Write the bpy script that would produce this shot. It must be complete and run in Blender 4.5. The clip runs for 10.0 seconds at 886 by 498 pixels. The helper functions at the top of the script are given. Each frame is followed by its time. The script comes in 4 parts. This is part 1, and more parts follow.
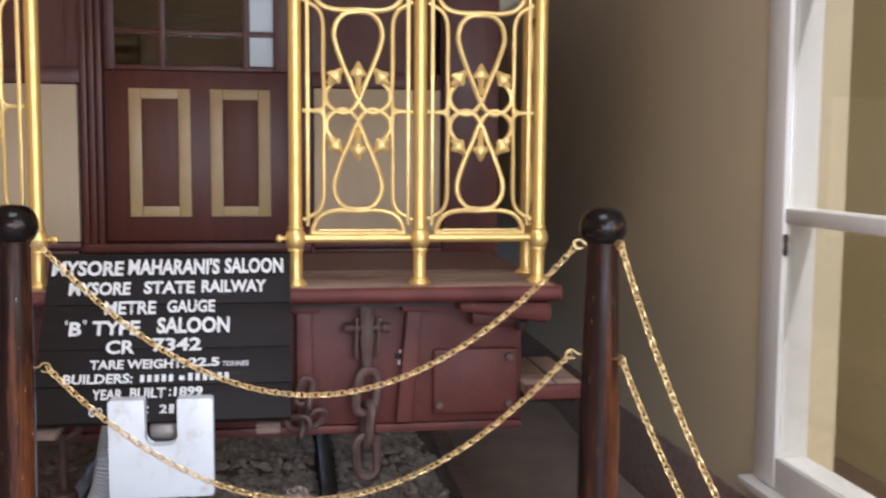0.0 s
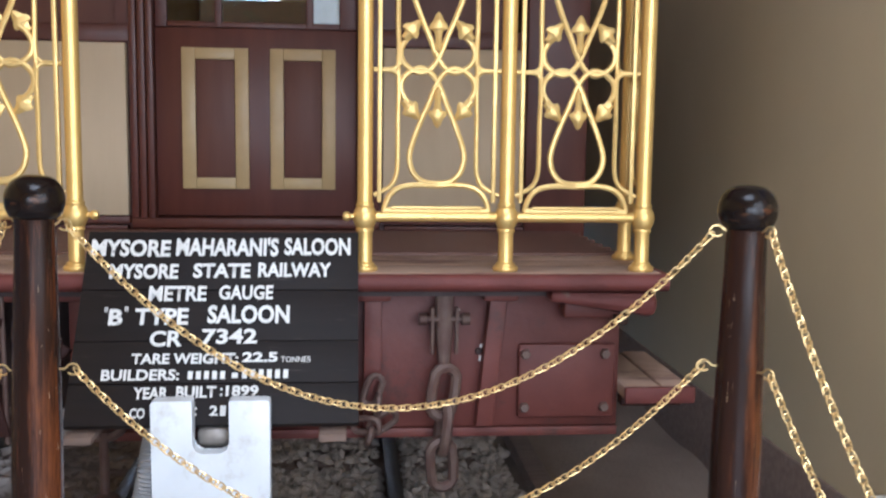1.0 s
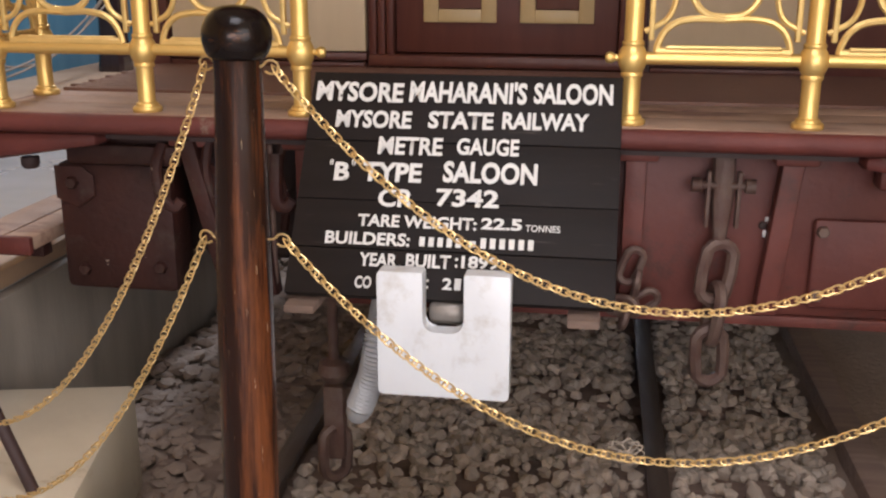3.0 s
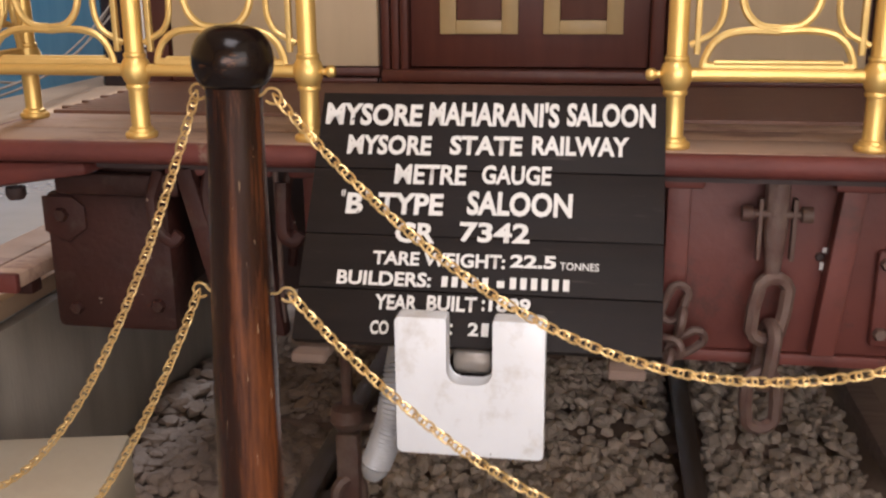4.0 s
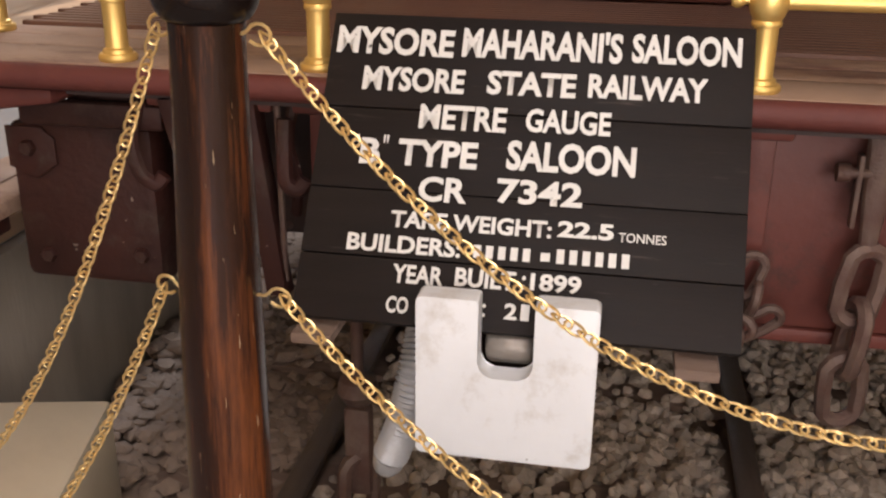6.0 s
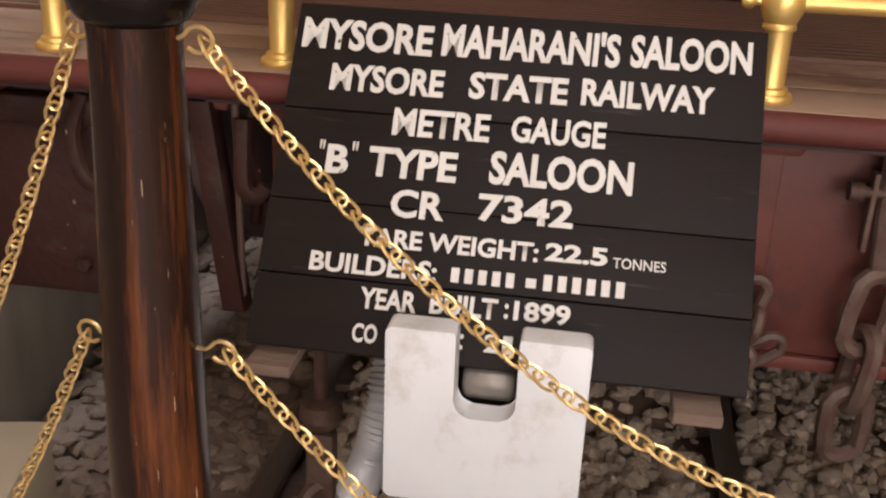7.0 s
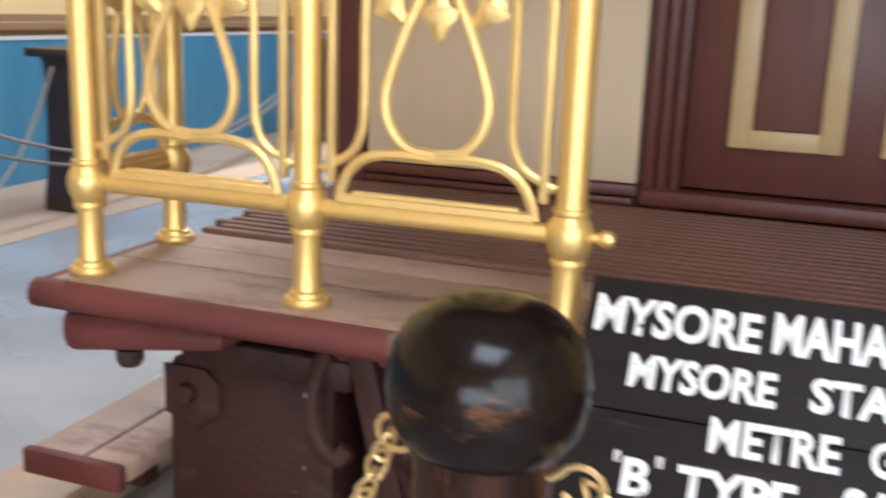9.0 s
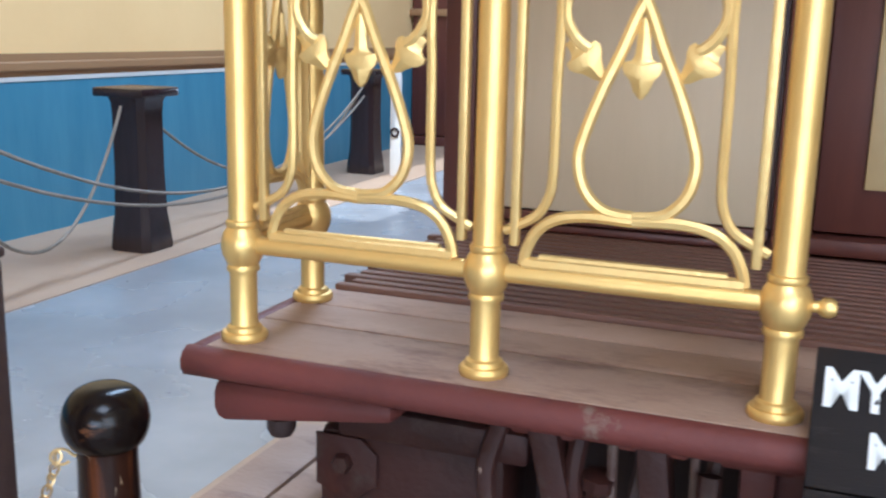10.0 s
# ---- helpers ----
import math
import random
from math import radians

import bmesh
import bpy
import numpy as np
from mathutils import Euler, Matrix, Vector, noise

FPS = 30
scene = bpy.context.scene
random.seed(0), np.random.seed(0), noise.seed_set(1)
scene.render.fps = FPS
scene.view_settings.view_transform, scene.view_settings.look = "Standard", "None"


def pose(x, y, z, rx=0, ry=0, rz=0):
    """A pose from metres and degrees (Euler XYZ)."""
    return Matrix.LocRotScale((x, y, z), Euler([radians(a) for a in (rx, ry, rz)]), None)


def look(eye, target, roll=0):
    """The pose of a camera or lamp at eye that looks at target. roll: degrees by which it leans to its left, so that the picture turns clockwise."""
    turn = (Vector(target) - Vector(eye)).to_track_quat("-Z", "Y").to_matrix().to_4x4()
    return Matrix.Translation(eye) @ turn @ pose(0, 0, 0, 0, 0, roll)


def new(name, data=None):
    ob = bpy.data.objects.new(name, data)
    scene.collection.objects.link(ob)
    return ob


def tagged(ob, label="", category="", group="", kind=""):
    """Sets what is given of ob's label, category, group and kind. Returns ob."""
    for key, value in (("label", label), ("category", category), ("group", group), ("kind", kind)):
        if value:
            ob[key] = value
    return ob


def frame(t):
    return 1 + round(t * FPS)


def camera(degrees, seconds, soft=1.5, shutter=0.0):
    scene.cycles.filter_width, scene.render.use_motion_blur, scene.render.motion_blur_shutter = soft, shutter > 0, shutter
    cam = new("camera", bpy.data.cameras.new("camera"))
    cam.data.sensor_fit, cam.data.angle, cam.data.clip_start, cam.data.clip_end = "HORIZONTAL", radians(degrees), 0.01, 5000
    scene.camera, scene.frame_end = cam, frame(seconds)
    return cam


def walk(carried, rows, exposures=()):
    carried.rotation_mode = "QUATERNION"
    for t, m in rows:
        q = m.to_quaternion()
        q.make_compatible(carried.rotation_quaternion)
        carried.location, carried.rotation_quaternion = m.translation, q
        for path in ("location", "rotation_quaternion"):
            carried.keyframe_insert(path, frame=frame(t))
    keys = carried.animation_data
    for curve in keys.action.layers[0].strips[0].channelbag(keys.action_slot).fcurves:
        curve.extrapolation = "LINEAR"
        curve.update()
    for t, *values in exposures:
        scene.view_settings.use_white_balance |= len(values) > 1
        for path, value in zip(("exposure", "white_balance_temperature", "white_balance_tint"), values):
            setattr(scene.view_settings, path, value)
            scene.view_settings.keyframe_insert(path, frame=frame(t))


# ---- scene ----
cam = camera(47.6, 10.0, soft=2.2, shutter=0.4)
PATH = [
    (0, (0.385, -3.289, 1.475), (0.684, -1.32, 1.291), 0.4),
    (0.2, (0.403, -3.208, 1.476), (0.636, -1.229, 1.302), 0.5),
    (0.5, (0.408, -3.07, 1.473), (0.553, -1.087, 1.262), 0.3),
    (1, (0.357, -2.856, 1.459), (0.542, -0.879, 1.219), 0.8),
    (1.5, (0.333, -2.736, 1.44), (0.365, -0.788, 0.986), 1.5),
    (2, (0.365, -2.597, 1.447), (0.171, -0.647, 1.046), 0.8),
    (2.5, (0.371, -2.489, 1.441), (0.051, -0.578, 0.945), 0.5),
    (3.8, (0.222, -2.249, 1.43), (-0.008, -0.349, 0.848), -0.2),
    (4, (0.259, -2.181, 1.437), (-0.053, -0.284, 0.887), -0.5),
    (4.5, (0.287, -2.011, 1.433), (-0.016, -0.112, 0.883), 1.5),
    (5, (0.273, -1.939, 1.427), (-0.132, -0.098, 0.759), 1.9),
    (5.5, (0.212, -1.891, 1.435), (-0.147, -0.056, 0.723), 0.3),
    (7, (0.129, -1.633, 1.426), (-0.141, 0.195, 0.659), 2.3),
    (7.5, (0.084, -1.563, 1.434), (-0.239, 0.259, 0.674), 2.7),
    (8, (-0.009, -1.501, 1.479), (-0.235, 0.39, 0.868), 1.8),
    (8.5, (-0.064, -1.43, 1.489), (-0.399, 0.471, 0.965), 1.2),
    (9, (-0.102, -1.34, 1.507), (-0.763, 0.489, 1.039), 2.1),
    (9.2, (-0.134, -1.324, 1.505), (-0.898, 0.47, 1.057), 2.4),
    (9.5, (-0.217, -1.334, 1.516), (-0.941, 0.485, 1.108), 2.6),
    (10, (-0.367, -1.334, 1.539), (-1.064, 0.492, 1.116), 1.3),
]
walk(cam, [(t, look(eye, target, roll)) for t, eye, target, roll in PATH],
     exposures=[(0.0, -0.14, 5500, 14), (0.6, 0.08, 5250, 10), (1.0, 0.06, 5250, 10), (1.5, 0.25, 5650, 13), (2.0, -0.10, 6450, 15), (2.5, -0.15, 6300, 17), (5.5, -0.14, 6900, 20), (7.0, -0.30, 6900, 20), (7.5, 0.0, 7000, 21), (8.0, 0.02, 7000, 20), (8.6, 0.06, 6850, 16), (9.1, 0.38, 5350, 8), (10.0, 0.30, 5000, 7)])

# ---------- world, sun and large lights ----------
world = bpy.data.worlds.new("sky")
scene.world = world
world.use_nodes = True
wn = world.node_tree.nodes
sky = wn.new("ShaderNodeTexSky")
sky.sky_type, sky.sun_disc = "NISHITA", False
sky.sun_elevation, sky.sun_rotation = radians(59), radians(158)
world.node_tree.links.new(sky.outputs[0], wn["Background"].inputs[0])
wn["Background"].inputs[1].default_value = 0.1

sun_data = bpy.data.lights.new("sun", "SUN")
sun_data.energy, sun_data.angle, sun_data.color = 4.0, radians(0.5), (1.0, 0.94, 0.84)
sun = new("sun", sun_data)
sun.matrix_world = look((4.6, -6.8, 12.7), (2.0, -0.3, 1.0))


def opening_light(name, eye, target, w, h, watts, colour):
    """Sky daylight as an area lamp at an opening; some openings are added unseen."""
    d = bpy.data.lights.new(name, "AREA")
    d.shape, d.size, d.size_y, d.energy, d.color = "RECTANGLE", w, h, watts, colour
    ob = new(name, d)
    ob.matrix_world = look(eye, target)
    return ob


opening_light("entrance_daylight", (0.3, -5.95, 1.62), (0.2, 0, 1.25), 2.9, 1.45, 108, (0.98, 0.99, 1.0))
# light from the right, in an added side opening out of view
opening_light("side_opening_fill", (1.93, -3.2, 1.75), (0.2, -0.6, 0.9), 2.2, 1.9, 72, (1.0, 0.98, 0.94))
# fill from above, in a ceiling opening that is added unseen
opening_light("added_top_fill", (0.4, -2.9, 4.55), (0.4, -2.9, 0), 1.9, 1.9, 118, (0.97, 0.98, 1.0))
opening_light("hall_daylight", (-2.3, 15.9, 2.2), (-2.3, 0, 1.6), 2.8, 3.2, 300, (0.72, 0.86, 1.0))
# fill over the hall floor and dado, through an added roof slot
opening_light("hall_roof_fill", (-1.95, 3.6, 4.59), (-1.95, 3.6, 0), 0.66, 5.0, 245, (0.80, 0.90, 1.0))

# ---------- materials ----------


def material(name, base, second=None, rough=0.5, metal=0.0, scale=6.0, fine=60.0, mix=0.5, bump=0.15, stretch=(1, 1, 1),
             vary=0.0, island=False, rough_vary=0.12, spec=0.5, spots=None, spot_at=0.62, spot_scale=9.0, coat=0.0, spot_soft=0.05, chips=None, chip_at=0.70, chip_scale=40.0):
    """A painted, wooden or stone surface: broad and fine variation in colour, roughness and relief; optional worn spots."""
    m = bpy.data.materials.new(name)
    m.use_nodes = True
    nt = m.node_tree
    n, l = nt.nodes, nt.links
    b = n["Principled BSDF"]
    second = second or tuple(c * 0.72 for c in base)
    tc = n.new("ShaderNodeTexCoord")
    mp = n.new("ShaderNodeMapping")
    mp.inputs["Scale"].default_value = stretch
    l.new(tc.outputs["Object"], mp.inputs[0])
    big, small = n.new("ShaderNodeTexNoise"), n.new("ShaderNodeTexNoise")
    big.inputs["Scale"].default_value, big.inputs["Detail"].default_value = scale, 6
    small.inputs["Scale"].default_value, small.inputs["Detail"].default_value = fine, 4
    info = n.new("ShaderNodeObjectInfo")
    for t in (big, small):
        l.new(mp.outputs[0], t.inputs["Vector"])
    ramp = n.new("ShaderNodeMapRange")
    ramp.inputs[1].default_value, ramp.inputs[2].default_value = 0.33, 0.68
    l.new(big.outputs[0], ramp.inputs[0])
    add = n.new("ShaderNodeMath")
    add.operation = "MULTIPLY_ADD"
    add.inputs[1].default_value, add.inputs[2].default_value = mix, 0.0
    l.new(ramp.outputs[0], add.inputs[0])
    grain = n.new("ShaderNodeMath")
    grain.operation = "MULTIPLY_ADD"
    grain.inputs[1].default_value = 0.5 * (1 - mix)
    l.new(small.outputs[0], grain.inputs[0])
    l.new(add.outputs[0], grain.inputs[2])
    mixc = n.new("ShaderNodeMix")
    mixc.data_type = "RGBA"
    mixc.inputs[6].default_value, mixc.inputs[7].default_value = (*base, 1), (*second, 1)
    l.new(grain.outputs[0], mixc.inputs[0])
    colour = mixc.outputs[2]
    if spots:
        sp = n.new("ShaderNodeTexNoise")
        sp.inputs["Scale"].default_value, sp.inputs["Detail"].default_value, sp.inputs["Roughness"].default_value = spot_scale, 8, 0.7
        l.new(mp.outputs[0], sp.inputs["Vector"])
        r = n.new("ShaderNodeMapRange")
        r.inputs[1].default_value, r.inputs[2].default_value = spot_at, spot_at + spot_soft
        l.new(sp.outputs[0], r.inputs[0])
        ms = n.new("ShaderNodeMix")
        ms.data_type = "RGBA"
        ms.inputs[7].default_value = (*spots, 1)
        l.new(r.outputs[0], ms.inputs[0])
        l.new(colour, ms.inputs[6])
        colour = ms.outputs[2]
    if chips:
        cn = n.new("ShaderNodeTexNoise")
        cn.inputs["Scale"].default_value, cn.inputs["Detail"].default_value = chip_scale, 3
        l.new(mp.outputs[0], cn.inputs["Vector"])
        cr = n.new("ShaderNodeMapRange")
        cr.inputs[1].default_value, cr.inputs[2].default_value = chip_at, chip_at + 0.03
        l.new(cn.outputs[0], cr.inputs[0])
        mc = n.new("ShaderNodeMix")
        mc.data_type = "RGBA"
        mc.inputs[7].default_value = (*chips, 1)
        l.new(cr.outputs[0], mc.inputs[0])
        l.new(colour, mc.inputs[6])
        colour = mc.outputs[2]
    if vary:
        hs = n.new("ShaderNodeHueSaturation")
        vr = n.new("ShaderNodeMapRange")
        vr.inputs[3].default_value, vr.inputs[4].default_value = 1 - vary, 1 + vary
        geo = n.new("ShaderNodeNewGeometry")
        l.new(geo.outputs["Random Per Island"] if island else info.outputs["Random"], vr.inputs[0])
        l.new(vr.outputs[0], hs.inputs["Value"])
        l.new(colour, hs.inputs["Color"])
        colour = hs.outputs[0]
    l.new(colour, b.inputs["Base Color"])
    rr = n.new("ShaderNodeMapRange")
    rr.inputs[3].default_value, rr.inputs[4].default_value = max(0.02, rough - rough_vary), min(1, rough + rough_vary)
    l.new(big.outputs[0], rr.inputs[0])
    l.new(rr.outputs[0], b.inputs["Roughness"])
    b.inputs["Metallic"].default_value = metal
    b.inputs["Specular IOR Level"].default_value = spec
    b.inputs["Coat Weight"].default_value = coat
    b.inputs["Coat Roughness"].default_value = 0.15
    bp = n.new("ShaderNodeBump")
    bp.inputs["Strength"].default_value, bp.inputs["Distance"].default_value = bump, 0.01
    l.new(small.outputs[0], bp.inputs["Height"])
    l.new(bp.outputs[0], b.inputs["Normal"])
    return m


M_GOLD = material("gold_paint", (0.82, 0.57, 0.20), (0.68, 0.44, 0.13), 0.40, 0.72, 9, 220, 0.5, 0.06, rough_vary=0.1)
M_GOLD_CAST = material("gold_casting", (0.82, 0.59, 0.23), (0.62, 0.41, 0.13), 0.42, 0.62, 14, 90, 0.5, 0.14)
M_CHAIN = material("gilt_chain", (0.80, 0.59, 0.28), (0.60, 0.40, 0.16), 0.36, 0.80, 30, 200, 0.5, 0.05)
M_MAROON = material("maroon_paint", (0.165, 0.047, 0.036), (0.090, 0.025, 0.019), 0.52, 0, 4, 55, 0.75, 0.16, spec=0.35,
                    spots=(0.055, 0.030, 0.024), spot_at=0.54, spot_soft=0.16, spot_scale=7, vary=0.10, chips=(0.42, 0.34, 0.29), chip_at=0.755, chip_scale=40)
# base is darkened for the shade under the deck; spots and chips are wear
M_SHADED_IRON = material("shaded_brown_iron", (0.046, 0.0135, 0.010), (0.020, 0.008, 0.006), 0.6, 0, 5, 60, 0.7, 0.25, spec=0.3,
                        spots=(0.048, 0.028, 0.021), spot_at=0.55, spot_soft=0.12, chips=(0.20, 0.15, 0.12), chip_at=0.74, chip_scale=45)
M_RED_EDGE = material("red_oxide_paint", (0.140, 0.036, 0.029), (0.080, 0.024, 0.020), 0.58, 0, 7, 90, 0.6, 0.15, spec=0.3,
                      spots=(0.16, 0.10, 0.075), spot_at=0.64)
M_DOOR = material("varnished_dark_wood", (0.120, 0.037, 0.025), (0.068, 0.019, 0.013), 0.42, 0, 3, 40, 0.5, 0.06, (6, 6, 0.6), spec=0.45)
M_DOOR_PANEL = material("door_field_wood", (0.135, 0.055, 0.038), (0.095, 0.035, 0.025), 0.52, 0, 3, 50, 0.5, 0.05, (6, 6, 0.6), spec=0.35)
M_CREAM = material("cream_paint", (0.62, 0.487, 0.32), (0.50, 0.385, 0.245), 0.58, 0, 2.5, 30, 0.6, 0.04, (3, 3, 0.5))
M_BORDER = material("cream_border", (0.50, 0.36, 0.17), (0.40, 0.28, 0.13), 0.42, 0, 8, 60, 0.6, 0.05)
M_DECK = material("worn_deck_wood", (0.40, 0.270, 0.195), (0.25, 0.150, 0.105), 0.70, 0, 3, 45, 0.4, 0.25, (1.2, 3, 3),
                  spots=(0.13, 0.06, 0.045), spot_at=0.52, spot_scale=2.2, spot_soft=0.16, vary=0.16)
M_SLAT = material("brown_slat_wood", (0.170, 0.080, 0.052), (0.105, 0.045, 0.030), 0.50, 0, 4, 45, 0.55, 0.25, (0.7, 9, 9), vary=0.12)
M_BOLLARD = material("dark_stained_wood", (0.010, 0.005, 0.004), (0.034, 0.011, 0.005), 0.23, 0, 1.6, 26, 0.8, 0.04, (16, 16, 0.9),
                     rough_vary=0.05, spec=0.26, spots=(0.15, 0.045, 0.014), spot_at=0.50, spot_scale=1.1, spot_soft=0.14,
                     chips=(0.50, 0.36, 0.22), chip_at=0.715, chip_scale=22.0)
M_BALL = material("black_lacquered_wood", (0.005, 0.0035, 0.0035), (0.012, 0.006, 0.004), 0.19, 0, 4, 60, 0.5, 0.02, (1, 1, 3), rough_vary=0.07, spec=0.2, spots=(0.17, 0.065, 0.025),
                  spot_at=0.60, spot_scale=6, spot_soft=0.12, chips=(0.45, 0.36, 0.28), chip_at=0.76, chip_scale=55)
M_BOARD = material("black_board_paint", (0.012, 0.0095, 0.009), (0.019, 0.014, 0.013), 0.52, 0, 6, 60, 0.5, 0.12, (0.8, 8, 8), spec=0.14, spots=(0.055, 0.044, 0.039),
                   spot_at=0.60, spot_soft=0.12, spot_scale=5, chips=(0.12, 0.10, 0.09), chip_at=0.76, chip_scale=18)
M_LETTER = material("white_sign_paint", (0.70, 0.69, 0.66), (0.58, 0.57, 0.54), 0.5, 0, 20, 120, 0.5, 0.05, chips=(0.06, 0.05, 0.045), chip_at=0.70, chip_scale=70)
M_WHITE_STEEL = material("white_enamel_steel", (0.735, 0.755, 0.775), (0.62, 0.63, 0.64), 0.34, 0, 6, 60, 0.5, 0.06, spots=(0.50, 0.47, 0.43), spot_at=0.52, spot_scale=7, spot_soft=0.16,
                         chips=(0.12, 0.09, 0.07), chip_at=0.74, chip_scale=38)
M_PIN = material("greased_steel", (0.30, 0.27, 0.24), (0.17, 0.145, 0.125), 0.48, 0.6, 14, 90, 0.6, 0.12, spots=(0.10, 0.075, 0.06), spot_at=0.52, spot_soft=0.14)
M_HOSE = material("silver_hose", (0.56, 0.57, 0.58), (0.40, 0.40, 0.41), 0.40, 0.35, 12, 90, 0.5, 0.06)
M_RUST_CHAIN = material("rusty_painted_iron", (0.085, 0.038, 0.030), (0.155, 0.110, 0.085), 0.58, 0.1, 22, 140, 0.6, 0.3, vary=0.15)
M_RAIL = material("rusty_rail_steel", (0.105, 0.075, 0.058), (0.065, 0.042, 0.032), 0.55, 0.35, 9, 120, 0.5, 0.25, (3, 0.4, 3))
M_SLEEPER = material("old_sleeper_wood", (0.22, 0.15, 0.115), (0.12, 0.078, 0.060), 0.85, 0, 5, 60, 0.5, 0.5, (0.6, 8, 8))
M_STONE = material("ballast_stone", (0.46, 0.385, 0.32), (0.33, 0.265, 0.21), 0.9, 0, 9, 110, 0.6, 0.5, vary=0.26, island=True)
M_CONCRETE = material("stained_concrete", (0.27, 0.235, 0.195), (0.17, 0.145, 0.12), 0.8, 0, 3, 40, 0.6, 0.2, (3, 3, 0.6))
M_EARTH = material("dusty_earth", (0.29, 0.215, 0.165), (0.17, 0.12, 0.09), 0.95, 0, 3, 45, 0.5, 0.8)
M_TAN = material("tan_floor_stone", (0.42, 0.29, 0.19), (0.33, 0.22, 0.145), 0.55, 0, 2, 35, 0.6, 0.1)
M_FLOOR = material("grey_polished_floor", (0.33, 0.33, 0.335), (0.20, 0.20, 0.205), 0.27, 0, 2.2, 14, 0.75, 0.04, rough_vary=0.14)
M_PLINTH = material("cream_limewash", (0.55, 0.48, 0.36), (0.44, 0.37, 0.27), 0.6, 0, 4, 40, 0.6, 0.12, spots=(0.27, 0.19, 0.12), spot_at=0.55, spot_soft=0.15, spot_scale=4)
M_WALL_TAN = material("ochre_wall_paint", (0.58, 0.475, 0.30), (0.51, 0.415, 0.26), 0.62, 0, 1.5, 40, 0.6, 0.08)
M_YELLOW = material("yellow_wall_paint", (0.82, 0.555, 0.245), (0.74, 0.48, 0.20), 0.6, 0, 1.2, 30, 0.6, 0.05)
# lightened in place of sunlight on the wall outside
M_PALE_YELLOW = material("sun_pale_yellow_limewash", (0.80, 0.70, 0.42), (0.70, 0.60, 0.36), 0.8, 0, 1.2, 30, 0.6, 0.08, spots=(0.50, 0.42, 0.30), spot_at=0.60, spot_soft=0.2, spot_scale=1.5)
M_BLUE = material("blue_dado_paint", (0.085, 0.235, 0.330), (0.045, 0.170, 0.265), 0.42, 0, 2.2, 14, 0.6, 0.06, (4, 4, 0.8))
M_BAND = material("brown_dado_band", (0.33, 0.19, 0.085), (0.25, 0.13, 0.055), 0.5, 0, 2, 40, 0.6, 0.08, (3, 0.4, 6))
M_PALE = material("pale_dado_line", (0.62, 0.60, 0.55), (0.54, 0.52, 0.48), 0.5, 0, 2, 40)
M_WHITE = material("white_window_paint", (0.74, 0.70, 0.64), (0.66, 0.61, 0.54), 0.45, 0, 4, 50, 0.6, 0.06, spots=(0.42, 0.33, 0.25), spot_at=0.69)
M_DARK_POST = material("dark_square_post", (0.034, 0.020, 0.020), (0.024, 0.013, 0.012), 0.22, 0, 4, 50, 0.6, 0.1, (8, 8, 0.8))
M_ROPE = material("braided_rope", (0.28, 0.23, 0.18), (0.19, 0.155, 0.12), 0.7, 0, 40, 160, 0.5, 0.4)
M_CEILING = material("ceiling_limewash", (0.62, 0.56, 0.46), (0.55, 0.5, 0.4), 0.8, 0, 1, 20)
M_DARK = material("dark_underframe", (0.045, 0.022, 0.019), (0.03, 0.016, 0.014), 0.65, 0, 6, 60, 0.6, 0.2)
# pale tone that stands in for daylight in a door pane
M_PANE_BRIGHT = material("pale_pane_daylight", (0.62, 0.66, 0.66), (0.52, 0.56, 0.56), 0.7, 0, 9, 60)

M_GLASS = bpy.data.materials.new("window_glass")
M_GLASS.use_nodes = True
gb = M_GLASS.node_tree.nodes["Principled BSDF"]
gb.inputs["Base Color"].default_value = (0.96, 0.98, 0.98, 1)
gb.inputs["Roughness"].default_value, gb.inputs["Transmission Weight"].default_value, gb.inputs["IOR"].default_value = 0.03, 1.0, 1.45

# ---------- mesh helpers ----------


def box(bm, x0, y0, z0, x1, y1, z1, bevel=0.0, m=None):
    vs = bmesh.ops.create_cube(bm, size=1.0)["verts"]
    for v in vs:
        v.co = Vector(((x0 + x1) / 2 + v.co.x * (x1 - x0), (y0 + y1) / 2 + v.co.y * (y1 - y0), (z0 + z1) / 2 + v.co.z * (z1 - z0)))
    if m is not None:
        bmesh.ops.transform(bm, matrix=m, verts=vs)
    if bevel:
        es = list({e for v in vs for e in v.link_edges})
        bmesh.ops.bevel(bm, geom=es, offset=bevel, segments=2, profile=0.5, affect="EDGES")
    return bm


def boxed(x0, y0, z0, x1, y1, z1, bevel=0.0, m=None):
    return box(bmesh.new(), x0, y0, z0, x1, y1, z1, bevel, m)


def lathe(profile, steps=28, bm=None, m=None):
    """Turns a profile of (radius, height) round the z axis."""
    bm = bm or bmesh.new()
    rings = []
    for r, z in profile:
        if r < 1e-6:
            rings.append([bm.verts.new((0, 0, z))])
        else:
            rings.append([bm.verts.new((r * math.cos(2 * math.pi * k / steps), r * math.sin(2 * math.pi * k / steps), z)) for k in range(steps)])
    for a, b in zip(rings, rings[1:]):
        for k in range(steps):
            q = (k + 1) % steps
            f = [a[k % len(a)], a[q % len(a)], b[q % len(b)], b[k % len(b)]]
            f = [v for j, v in enumerate(f) if v not in f[:j]]
            if len(f) > 2:
                bm.faces.new(f)
    if m is not None:
        bmesh.ops.transform(bm, matrix=m, verts=[v for r in rings for v in r])
    return bm


